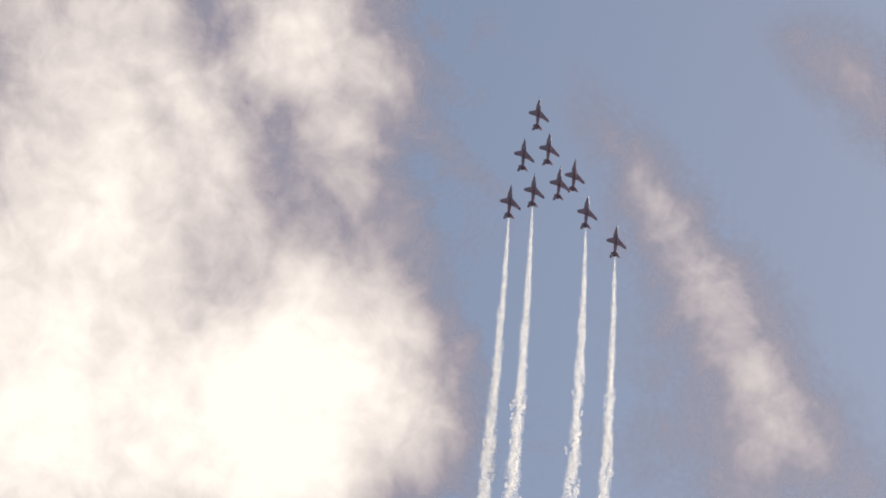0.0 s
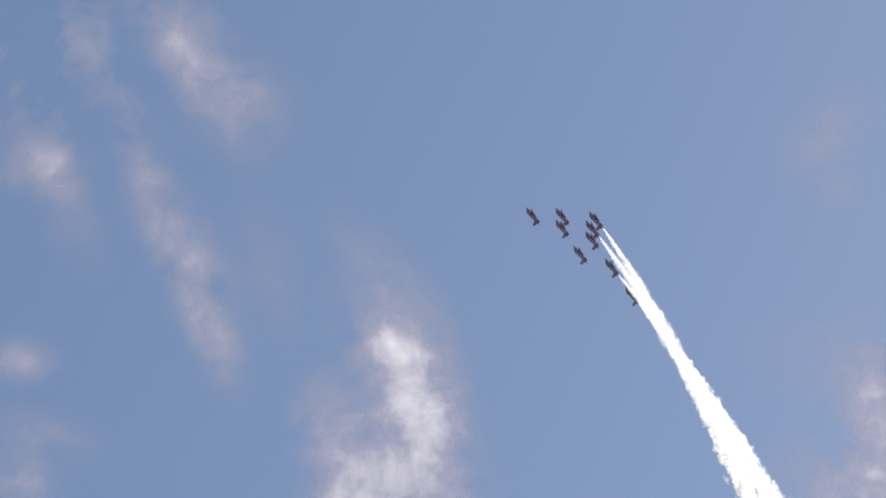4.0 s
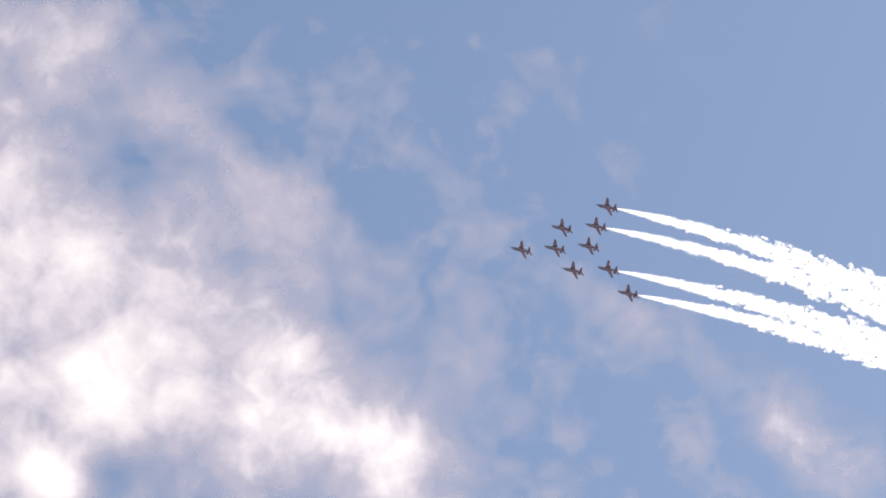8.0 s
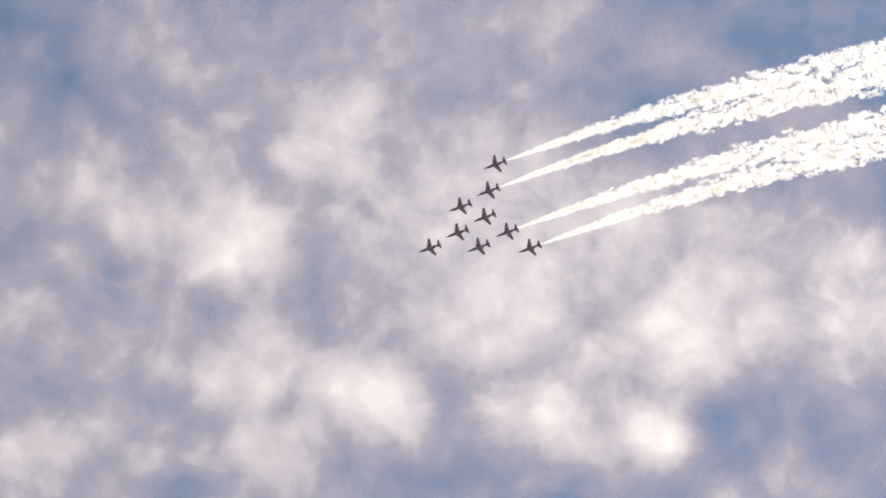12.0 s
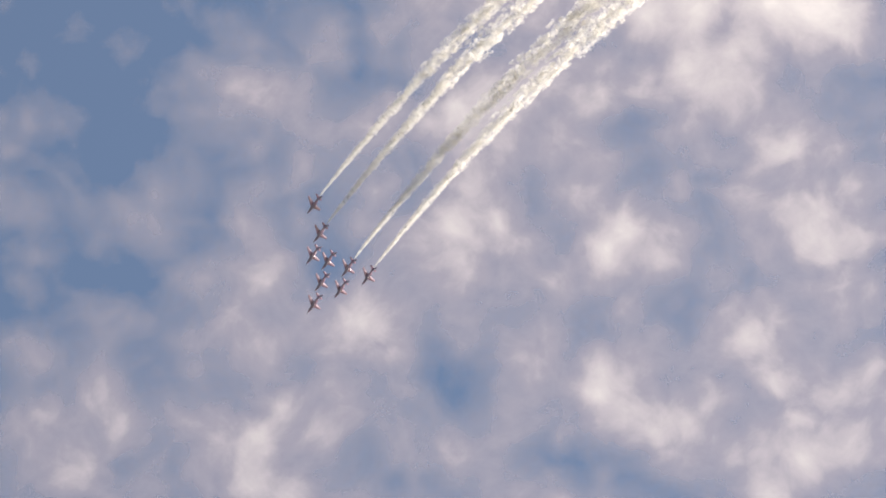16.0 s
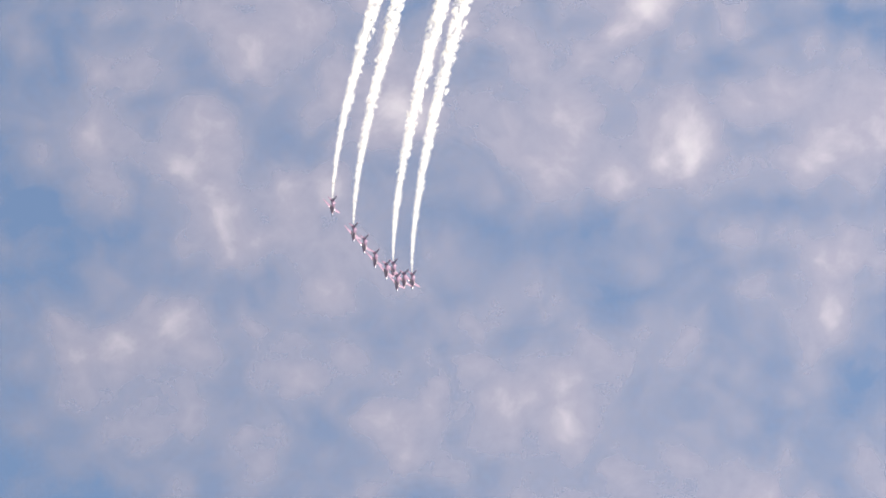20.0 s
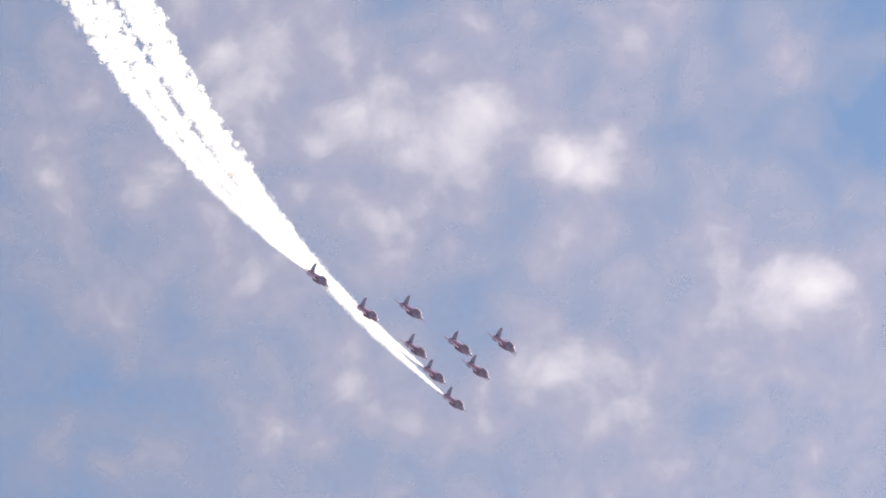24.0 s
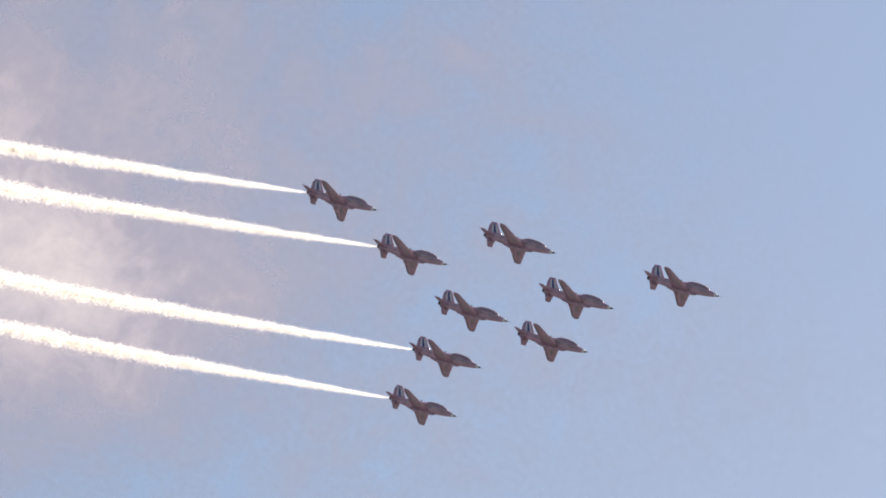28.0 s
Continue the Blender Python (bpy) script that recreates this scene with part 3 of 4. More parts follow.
cloud("low-contrast broken cloud puffs", 0.80, 0.20, 0.50, [
    (-12.26, 54.00, 0.86, 0.64, -2, 0.23), (-5.66, 52.98, 0.79, 0.43, -2, 0.34), (-9.31, 52.52, 0.86, 0.50, -2, 0.34),
    (-12.30, 51.92, 0.79, 0.43, -2, 0.29), (-4.92, 51.19, 0.79, 0.43, -2, 0.34), (-7.65, 51.91, 0.50, 0.43, -2, 0.23),
    (-13.17, 52.95, 0.64, 0.43, -22, -0.14), (-10.79, 52.94, 0.43, 0.29, -2, -0.10), (-10.68, 51.86, 0.64, 0.43, -2, -0.17),
    (-4.44, 53.09, 0.43, 0.50, -2, -0.17), (-6.76, 52.28, 0.43, 0.43, -2, -0.19), (-8.14, 55.83, 0.29, 0.43, -2, -0.14),
    (-7.79, 53.07, 0.72, 0.29, -2, -0.10), (-9.09, 52.43, 3.58, 1.79, -2, 0.37),
])
cloud("thin slate-blue cloud deck with faint puffs", 0.70, 0.20, 0.40, [
    (-22.01, 50.61, 0.50, 0.50, 0, 0.37), (-24.75, 50.82, 0.79, 0.50, 0, 0.26), (-23.55, 49.53, 0.64, 0.43, 0, 0.21),
    (-21.04, 49.86, 0.93, 0.57, 0, 0.21), (-23.01, 52.28, 0.72, 0.57, 0, 0.16), (-23.60, 53.90, 0.36, 0.43, 0, 0.21),
    (-26.00, 53.17, 0.43, 0.43, 0, 0.21), (-21.13, 50.86, 0.43, 0.36, 0, -0.11), (-19.39, 50.19, 0.43, 0.57, 0, -0.13),
    (-25.69, 49.82, 0.36, 0.50, 0, -0.13), (-23.52, 51.75, 0.57, 0.29, 0, -0.09), (-25.16, 54.45, 1.43, 0.57, 0, -0.11),
    (-23.36, 53.13, 1.43, 0.43, 0, -0.09), (-20.43, 49.02, 0.57, 0.36, 0, -0.11), (-22.85, 51.07, 3.58, 2.51, 0, 0.38),
    (-17.35, 51.99, 7.16, 4.44, 0, 0.58),
])
cloud("soft cumulus puffs with flat lavender shade", 0.80, 0.20, 0.40, [
    (-9.58, 50.76, 0.72, 0.57, 0, 0.32), (-12.66, 49.34, 0.79, 0.50, 0, 0.37), (-10.81, 49.18, 0.43, 0.36, 0, 0.21),
    (-16.59, 51.00, 0.86, 0.72, 0, 0.26), (-14.26, 50.03, 0.72, 0.36, 0, 0.21), (-16.94, 49.78, 0.43, 0.36, 0, 0.16),
    (-14.76, 53.48, 0.43, 0.36, 0, 0.21), (-11.33, 52.15, 0.86, 0.36, 0, -0.13), (-15.44, 51.27, 0.86, 0.43, 0, -0.07),
    (-17.59, 49.07, 1.07, 0.43, 0, -0.13), (-13.78, 50.59, 0.86, 0.21, 0, -0.09), (-13.76, 50.81, 3.58, 2.15, 0, 0.36),
])
cloud("low-contrast lavender cloud puffs", 0.80, 0.15, 0.30, [
    (-16.52, 46.93, 0.64, 0.47, 1, 0.28), (-16.49, 48.57, 0.50, 0.43, 1, 0.15), (-18.52, 47.57, 0.57, 0.43, 1, 0.15),
    (-14.12, 46.95, 0.79, 0.64, 1, 0.30), (-12.17, 46.59, 0.64, 0.86, 1, 0.30), (-18.71, 46.14, 0.43, 0.29, 1, 0.20),
    (-16.65, 45.71, 0.72, 0.57, 1, 0.12), (-13.03, 45.05, 0.79, 0.43, 1, 0.25), (-15.65, 45.13, 0.43, 0.50, 1, 0.15),
    (-15.06, 48.91, 0.57, 0.57, -28, -0.10), (-15.62, 45.98, 0.86, 0.36, -68, -0.08), (-12.96, 45.84, 0.29, 0.43, 1, -0.06),
    (-17.67, 48.79, 0.36, 0.57, 1, -0.06), (-15.69, 46.92, 3.22, 2.51, 1, 0.34), (-19.55, 47.70, 7.16, 4.44, 1, 0.58),
])
cloud("low-contrast lavender cloud puffs", 0.80, 0.15, 0.30, [
    (-25.27, 47.97, 0.93, 0.57, 1, 0.15), (-25.33, 46.17, 0.50, 0.43, 1, 0.20), (-26.58, 45.65, 0.57, 0.43, 1, 0.20),
    (-22.73, 46.03, 0.57, 0.43, 1, 0.15), (-23.77, 45.26, 0.79, 0.43, 1, 0.12), (-21.72, 44.93, 0.57, 0.43, 1, 0.12),
    (-21.45, 46.94, 0.86, 0.43, 1, 0.10), (-26.69, 46.93, 0.50, 0.36, 1, 0.15), (-19.61, 45.27, 1.07, 0.72, 1, -0.10),
    (-21.70, 46.14, 0.57, 0.43, 1, -0.10), (-24.39, 46.95, 0.57, 0.36, 1, -0.05), (-19.42, 49.07, 0.57, 0.72, 1, -0.05),
    (-23.53, 46.78, 3.58, 2.51, 1, 0.34),
])
cloud("thin hazy cloud with faint puffs", 0.60, 0.15, 0.20, [
    (-17.65, 43.22, 0.72, 0.43, 2, 0.22), (-14.16, 44.40, 0.57, 0.36, 2, 0.22), (-14.41, 43.41, 0.57, 0.57, 2, 0.13),
    (-15.14, 42.14, 0.57, 0.57, 2, 0.13), (-24.85, 43.45, 1.43, 0.43, 2, 0.13), (-27.68, 43.80, 0.86, 0.43, 2, 0.13),
    (-24.98, 42.15, 0.72, 0.43, 2, 0.09), (-19.75, 44.12, 0.86, 0.43, 2, -0.06), (-23.45, 41.46, 4.29, 0.72, 2, -0.07),
    (-15.99, 42.72, 0.43, 0.57, 2, -0.05), (-20.83, 43.01, 6.44, 2.36, 2, 0.33), (-20.93, 44.51, 7.16, 4.44, 2, 0.52),
])
cloud("bright edged cloud puffs rising from below", 0.60, 0.20, 0.20, [
    (-14.44, 38.30, 0.44, 0.21, -37, 0.25), (-11.90, 38.41, 0.54, 0.47, 2, 0.34), (-15.70, 37.57, 0.50, 0.36, 2, 0.15),
    (-16.80, 38.20, 0.57, 0.29, 2, 0.12), (-15.25, 36.94, 0.79, 0.43, 2, 0.15), (-12.85, 36.72, 0.57, 0.29, 2, 0.25),
    (-14.09, 37.15, 0.43, 0.43, 2, 0.12), (-16.20, 39.86, 0.57, 0.43, 2, 0.09), (-14.06, 40.37, 0.57, 0.43, 2, 0.07),
    (-12.45, 41.06, 1.07, 0.86, 2, 0.11), (-16.75, 42.57, 0.43, 0.29, 2, 0.09), (-18.11, 42.54, 0.36, 0.29, 2, 0.09),
    (-17.47, 36.76, 4.29, 1.43, 2, 0.12), (-18.67, 39.65, 7.16, 4.44, 2, 0.58),
])
cloud("thin hazy cloud with faint puffs", 0.50, 0.15, 0.20, [
    (-18.22, 37.31, 0.93, 0.72, 2, 0.19), (-21.81, 37.21, 0.72, 0.57, 2, 0.15), (-20.47, 37.29, 0.64, 0.57, 2, 0.09),
    (-18.93, 38.79, 0.86, 0.57, 2, 0.09), (-19.52, 40.63, 6.44, 2.15, 2, 0.09),
])
cloud("light lavender cloud deck with soft heads", 0.60, 0.15, 0.20, [
    (-11.45, 38.20, 0.43, 0.36, 0, 0.11), (-10.33, 36.09, 0.57, 0.43, 0, 0.27), (-12.96, 36.60, 0.57, 0.36, 0, 0.18),
    (-14.02, 37.12, 0.64, 0.36, 0, 0.14), (-13.00, 35.24, 0.64, 0.50, 0, 0.18), (-10.43, 34.45, 0.93, 0.57, 0, 0.23),
    (-13.30, 33.82, 0.86, 0.57, 0, 0.14), (-12.02, 33.57, 0.72, 0.43, 0, 0.14), (-12.48, 37.37, 0.36, 0.36, 0, -0.08),
    (-14.13, 35.47, 0.43, 0.57, 0, -0.06), (-21.07, 34.20, 0.64, 0.43, 0, -0.06), (-12.60, 34.23, 0.43, 0.36, -29, -0.06),
    (-17.20, 35.18, 5.73, 2.51, 0, 0.23), (-16.48, 36.32, 7.16, 4.44, 0, 0.62),
])
cloud("light lavender cloud deck with soft heads", 0.50, 0.15, 0.30, [
    (-13.01, 34.07, 0.79, 0.50, 0, 0.16), (-9.27, 34.64, 0.93, 0.64, 0, 0.29), (-7.20, 35.76, 0.64, 0.72, 0, 0.32),
    (-9.99, 31.80, 0.57, 0.50, 0, 0.21), (-11.66, 32.77, 0.43, 0.43, 0, 0.13), (-7.95, 30.94, 0.86, 0.43, 0, 0.16),
    (-10.28, 35.53, 0.43, 0.36, 0, -0.07), (-8.15, 31.81, 0.57, 0.29, -20, -0.07), (-11.65, 32.91, 5.01, 2.86, 0, 0.21),
    (-13.49, 33.34, 7.16, 4.44, 0, 0.62),
])
cloud("hazy cloud deck with faint billows", 0.50, 0.15, 0.30, [
    (-1.24, 32.84, 0.79, 0.64, -1, 0.46), (-4.72, 32.96, 0.93, 0.43, -1, 0.24), (-3.40, 29.82, 0.43, 0.43, -1, 0.36),
    (-2.96, 29.08, 0.79, 0.43, -31, 0.30), (-1.91, 28.02, 0.64, 0.64, -1, 0.30), (-5.00, 29.18, 0.36, 0.36, -1, 0.14),
    (-5.59, 30.77, 0.72, 0.36, -1, 0.12), (-2.10, 30.68, 0.72, 0.43, -1, 0.14), (-3.87, 31.63, 0.43, 0.43, -1, -0.08),
    (-1.71, 29.37, 0.43, 0.43, -1, -0.06), (-3.08, 30.88, 3.22, 3.22, -1, 0.29), (-7.39, 30.74, 7.16, 4.44, -1, 0.55),
])
cloud("hazy cloud deck with faint billows", 0.40, 0.15, 0.30, [
    (1.89, 29.94, 0.93, 0.57, -2, 0.33), (4.91, 30.59, 1.43, 0.43, -2, 0.28), (0.63, 29.47, 0.50, 0.43, -2, 0.22),
    (4.56, 27.96, 0.57, 0.29, -2, 0.13), (4.24, 26.83, 0.36, 0.29, -2, 0.13), (0.60, 25.82, 0.29, 0.43, -2, 0.17),
    (6.67, 25.26, 0.86, 0.43, -2, 0.17), (6.07, 29.66, 1.07, 0.72, -2, 0.20), (7.18, 28.30, 0.72, 0.72, -2, 0.20),
    (2.72, 28.40, 3.22, 2.51, -2, 0.26), (0.98, 25.24, 3.58, 1.07, -2, 0.17), (1.74, 27.79, 7.16, 4.44, -2, 0.55),
])
cloud("thin bright haze spread over pale sky", 0.20, 0.20, 0.25, [
    (9.61, 27.80, 1.15, 0.86, -21, 0.28), (10.92, 26.61, 1.43, 1.07, -21, 0.28), (13.19, 24.85, 1.79, 1.29, -1, 0.38),
    (12.95, 27.15, 0.86, 0.57, -1, 0.19), (11.56, 23.86, 1.43, 0.86, -1, 0.33), (12.27, 28.97, 2.15, 0.57, -1, 0.24),
    (10.06, 25.35, 1.07, 1.07, -1, 0.17), (10.91, 26.39, 3.22, 2.86, -1, 0.21), (8.38, 26.54, 7.16, 4.44, -1, 0.45),
])
cloud("faint haze thinning into blue sky", 0.10, 0.20, 0.25, [
    (12.34, 25.92, 1.57, 1.57, -1, 0.20), (11.64, 25.27, 1.07, 0.64, -1, 0.26), (16.73, 27.36, 1.43, 0.72, -1, 0.10),
    (16.66, 23.42, 5.73, 1.79, -1, 0.18), (15.91, 25.58, 3.58, 2.86, -1, 0.16),
])
cloud("ragged upright cloud wisps", 0.40, 0.70, 0.40, [
    (31.77, 49.11, 2.36, 0.86, 0, 0.24), (27.08, 49.01, 1.29, 0.72, 0, 0.21), (35.09, 49.58, 1.15, 0.79, 0, 0.21),
])
cloud("soft rounded cloud puffs in a broken deck", 0.80, 0.20, 0.80, [
    (-3.89, 57.11, 1.15, 0.79, -3, -0.17), (-0.13, 56.84, 0.93, 0.64, -3, -0.08), (-8.59, 54.42, 0.64, 0.50, -3, -0.06),
    (-15.48, 54.57, 1.36, 1.00, -3, 0.12),
])
cloud("broad pale cloud sheet with soft billows", 0.40, 0.30, 0.40, [
    (-4.20, 60.94, 2.36, 1.72, 0, 0.42), (0.94, 59.74, 1.43, 1.36, 0, 0.35),
])
cloud("hazy cloud deck with faint billows", 0.50, 0.15, 0.30, [
    (-12.99, 33.61, 1.36, 1.00, 0, -0.23), (-4.72, 32.92, 0.86, 0.57, 0, -0.15), (-6.59, 32.94, 0.86, 0.57, 0, -0.06),
])
cloud("bright rounded cumulus heads over a grey deck", 0.80, 0.25, 0.70, [
    (5.91, 58.21, 1.72, 1.00, -2, -0.19), (0.67, 57.92, 1.29, 0.64, -2, -0.08),
])
cloud("broad pale cloud sheet with soft billows", 0.40, 0.30, 0.30, [
    (9.17, 59.81, 2.36, 1.65, -28, 0.26), (12.80, 57.97, 1.86, 1.36, -28, 0.22), (5.03, 61.05, 2.15, 1.36, -28, 0.22),
    (-0.35, 61.72, 2.00, 1.36, 1, 0.25),
])
cloud("grey-lavender cloud deck with rounded puffs", 0.70, 0.20, 0.80, [
    (4.40, 57.69, 1.43, 1.15, -2, -0.15), (0.86, 59.06, 1.43, 1.07, -2, -0.05),
])
cloud("soft white cloud patch in blue sky", 0.50, 0.50, 0.30, [
    (9.05, 56.21, 1.65, 1.00, 4, 0.30), (10.88, 56.14, 0.57, 0.43, 4, 0.30), (12.62, 55.82, 0.50, 0.36, 4, 0.30),
    (5.34, 59.03, 1.36, 1.29, 4, 0.30), (9.71, 58.07, 1.00, 0.64, 4, 0.20), (8.93, 57.50, 0.86, 0.64, 4, -0.26),
    (6.25, 55.34, 0.93, 0.57, 4, 0.35), (6.77, 57.14, 0.64, 0.50, 4, 0.20),
])
cloud("wide warm-grey cloud sheet with faint billows", 0.50, 0.25, 0.80, [
    (-8.24, 57.19, 1.43, 0.86, -1, 0.25), (8.85, 57.39, 1.22, 0.72, -1, -0.21), (5.43, 58.40, 1.86, 1.29, -21, 0.14),
    (9.33, 62.33, 1.43, 0.72, -1, -0.05),
])
cloud("broken grey cloud deck with dark blue gaps", 0.80, 0.20, 0.80, [
    (-17.41, 55.37, 1.72, 1.43, -3, -0.18), (-13.03, 53.59, 1.86, 0.86, -3, -0.16), (-0.25, 57.65, 1.22, 0.93, -3, -0.13),
    (-1.35, 52.98, 1.15, 0.86, -3, 0.15), (-18.95, 58.17, 1.43, 1.36, -3, 0.35),
])
cloud("ragged diagonal cloud wisps", 0.30, 0.90, 0.50, [
    (31.80, 46.54, 1.36, 1.00, -48, 0.28), (32.53, 48.19, 1.07, 0.64, -48, 0.20), (23.91, 50.24, 1.00, 0.86, 1, -0.11),
])
cloud("bright cream cumulus bank with ragged grey edges", 0.50, 0.60, 0.90, [
    (29.95, 36.25, 1.43, 1.00, 3, -0.29), (26.11, 40.59, 1.43, 1.00, 3, -0.24),
])
cloud("bright cream cumulus bank with ragged grey edges", 0.50, 0.60, 0.90, [
    (26.35, 40.32, 1.79, 1.22, 3, -0.58), (29.54, 41.11, 1.79, 0.93, 3, -0.29), (28.21, 35.97, 2.72, 1.22, 3, 1.05),
    (37.48, 36.71, 1.43, 0.86, -46, 0.33),
])
cloud("bright cream cumulus bank with ragged grey edges", 0.50, 0.60, 0.90, [
    (26.43, 37.09, 2.15, 2.15, 3, 1.80), (28.61, 36.29, 1.65, 1.43, 3, 1.05), (30.12, 37.85, 1.29, 1.43, 3, 0.75),
    (31.22, 36.91, 0.86, 1.07, 3, 0.52), (30.46, 39.74, 1.00, 0.79, -36, 0.30), (37.29, 37.78, 1.15, 0.57, -51, 0.15),
])
cloud("grey-lavender cloud deck with rounded puffs", 0.70, 0.20, 0.80, [
    (2.61, 58.75, 2.72, 2.00, -2, -0.20), (4.82, 60.61, 1.79, 1.07, -2, -0.07), (-0.90, 56.12, 1.57, 0.72, -2, -0.08),
    (-10.20, 58.53, 1.43, 1.29, -2, 0.18),
])
cloud("ragged upright cloud wisps", 0.30, 0.80, 0.40, [
    (24.73, 52.51, 1.36, 0.50, -79, 0.30), (24.87, 50.29, 1.57, 0.61, -84, 0.38), (21.94, 49.05, 1.36, 0.43, -9, 0.68),
    (21.04, 48.62, 0.72, 0.36, 0, 0.45), (29.02, 49.69, 1.07, 0.47, -54, 0.75), (30.13, 50.41, 0.79, 0.43, -49, 0.45),
    (31.25, 50.04, 0.64, 0.43, -29, 0.38), (36.71, 51.72, 1.36, 1.15, 0, 0.60), (36.81, 50.07, 1.07, 0.86, 0, 0.52),
    (32.87, 49.37, 0.72, 0.50, 0, 0.38), (20.30, 53.88, 0.86, 0.21, -59, 0.30), (24.10, 53.70, 0.64, 0.36, -59, 0.30),
])
cloud("broad pale cloud sheet with soft billows", 0.50, 0.35, 0.20, [
    (-2.35, 59.25, 1.43, 1.29, 1, 0.45), (10.93, 60.73, 3.22, 2.00, 1, -0.20), (12.78, 57.83, 1.86, 1.43, 1, -0.16),
    (4.88, 62.26, 2.86, 0.86, 1, -0.20), (9.02, 56.95, 0.86, 0.57, 1, -0.13),
])
cloud("pale puffy cloud heads against grey-blue sky", 0.80, 0.20, 0.50, [
    (-20.00, 55.90, 2.51, 2.00, -2, -0.22), (-20.25, 52.67, 2.00, 1.57, -2, -0.16), (-5.30, 52.01, 2.00, 1.65, -2, 0.86),
    (-4.17, 54.07, 1.15, 1.00, -2, 0.23), (-15.43, 52.04, 0.43, 0.43, -2, 0.17),
])
cloud("mottled white cloud with torn wispy edges", 0.90, 0.60, 0.70, [
    (24.94, 42.84, 0.86, 0.79, 2, 0.45), (24.38, 43.72, 0.72, 0.57, 2, 0.38), (27.49, 40.62, 1.43, 0.64, 2, 0.45),
])
cloud("mottled white cloud with torn wispy edges", 0.90, 0.60, 0.70, [
    (25.44, 41.02, 2.00, 1.43, 2, 0.83), (28.36, 41.25, 1.43, 1.07, 2, 0.68), (30.38, 41.08, 0.93, 0.79, 2, 0.45),
    (26.73, 45.87, 1.79, 0.64, 2, -0.20), (24.76, 41.67, 0.43, 0.36, 2, 0.45), (26.06, 41.94, 0.50, 0.39, 2, 0.45),
    (27.86, 42.94, 0.50, 0.36, 2, 0.45),
])
cloud("broad pale cloud sheet with soft billows", 0.50, 0.35, 0.30, [
    (-1.30, 59.05, 2.00, 1.43, 1, 0.45), (-0.49, 57.17, 1.86, 1.22, 1, 0.45), (4.01, 58.07, 0.79, 0.64, 1, -0.29),
    (8.89, 57.60, 1.07, 0.64, -18, -0.33), (4.31, 61.96, 1.86, 0.79, -18, -0.20), (11.04, 62.45, 1.43, 0.64, 1, -0.10),
    (1.03, 62.24, 0.72, 0.43, -38, -0.13), (8.34, 58.31, 0.64, 0.43, -28, 0.15), (3.85, 57.35, 0.64, 0.43, 1, 0.20),
])
cloud("hazy cloud deck with faint billows", 0.50, 0.15, 0.40, [
    (-4.81, 34.00, 1.29, 1.15, 0, 0.25), (-7.01, 33.03, 1.15, 0.86, 0, 0.20), (-7.46, 32.47, 0.86, 0.43, 0, 0.15),
])


def hang_clouds():
    """The layer's mesh, cut where one cloud passes into the next."""
    a, e = np.radians(AZ), np.radians(EL)
    place = np.stack([np.sin(a) * np.cos(e), np.cos(a) * np.cos(e), np.sin(e)], -1).reshape(-1, 3) * FAR + np.array(EYE)
    thick = np.maximum(COVER + SHEET, 0.45 * SHEET)
    thick = np.where(thick > 0.9, 0.9 + (thick - 0.9) * 0.75, thick).clip(-0.25, 2.2).reshape(-1)
    TRAITS["weight"] += 1e-6
    index = np.arange(AZ.size).reshape(AZ.shape)
    quads = np.stack([index[:-1, :-1], index[:-1, 1:], index[1:, 1:], index[1:, :-1]], -1).reshape(-1, 4)
    quads = quads[TRAITS["weight"].reshape(-1)[quads].max(1) > 0.012]
    whose = OWNER.reshape(-1)[quads[:, 0]]
    for k, label in enumerate(cloud_labels):
        mine = quads[whose == k]
        if not len(mine):
            continue
        used, inv = np.unique(mine, return_inverse=True)
        me = bpy.data.meshes.new("cloud")
        me.from_pydata(place[used].tolist(), [], inv.reshape(-1, 4).tolist())
        weight = TRAITS["weight"].reshape(-1)[used]
        for key in ("cover", "rounded", "torn", "warm", "weight"):
            value = thick[used] if key == "cover" else weight if key == "weight" else TRAITS[key].reshape(-1)[used] / weight
            me.attributes.new(key, "FLOAT", "POINT").data.foreach_set("value", value.astype(np.float32))
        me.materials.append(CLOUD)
        me.polygons.foreach_set("use_smooth", [True] * len(me.polygons))
        tagged(new("cloud", me), label, "cloud", "clouds in the sky", "stuff")


hang_clouds()


# ---- aircraft ----
def loft(sections, segs=20):
    """A closed body through rings of x, middle height, half width, half height."""
    bm = bmesh.new()
    rings = []
    for x, z, w, h in sections:
        rings.append([bm.verts.new((x, w * math.sin(2 * math.pi * i / segs), z + h * math.cos(2 * math.pi * i / segs))) for i in range(segs)])
    for a, b in zip(rings, rings[1:]):
        for i in range(segs):
            bm.faces.new((a[i], a[(i + 1) % segs], b[(i + 1) % segs], b[i]))
    bm.faces.new(rings[0][::-1])
    bm.faces.new(rings[-1])
    bmesh.ops.recalc_face_normals(bm, faces=bm.faces)
    return bm


FOIL = ((0.0, 0.0), (0.05, 0.3), (0.2, 0.48), (0.4, 0.5), (0.7, 0.3), (1.0, 0.02), (0.7, -0.22), (0.4, -0.38), (0.2, -0.36), (0.05, -0.22))


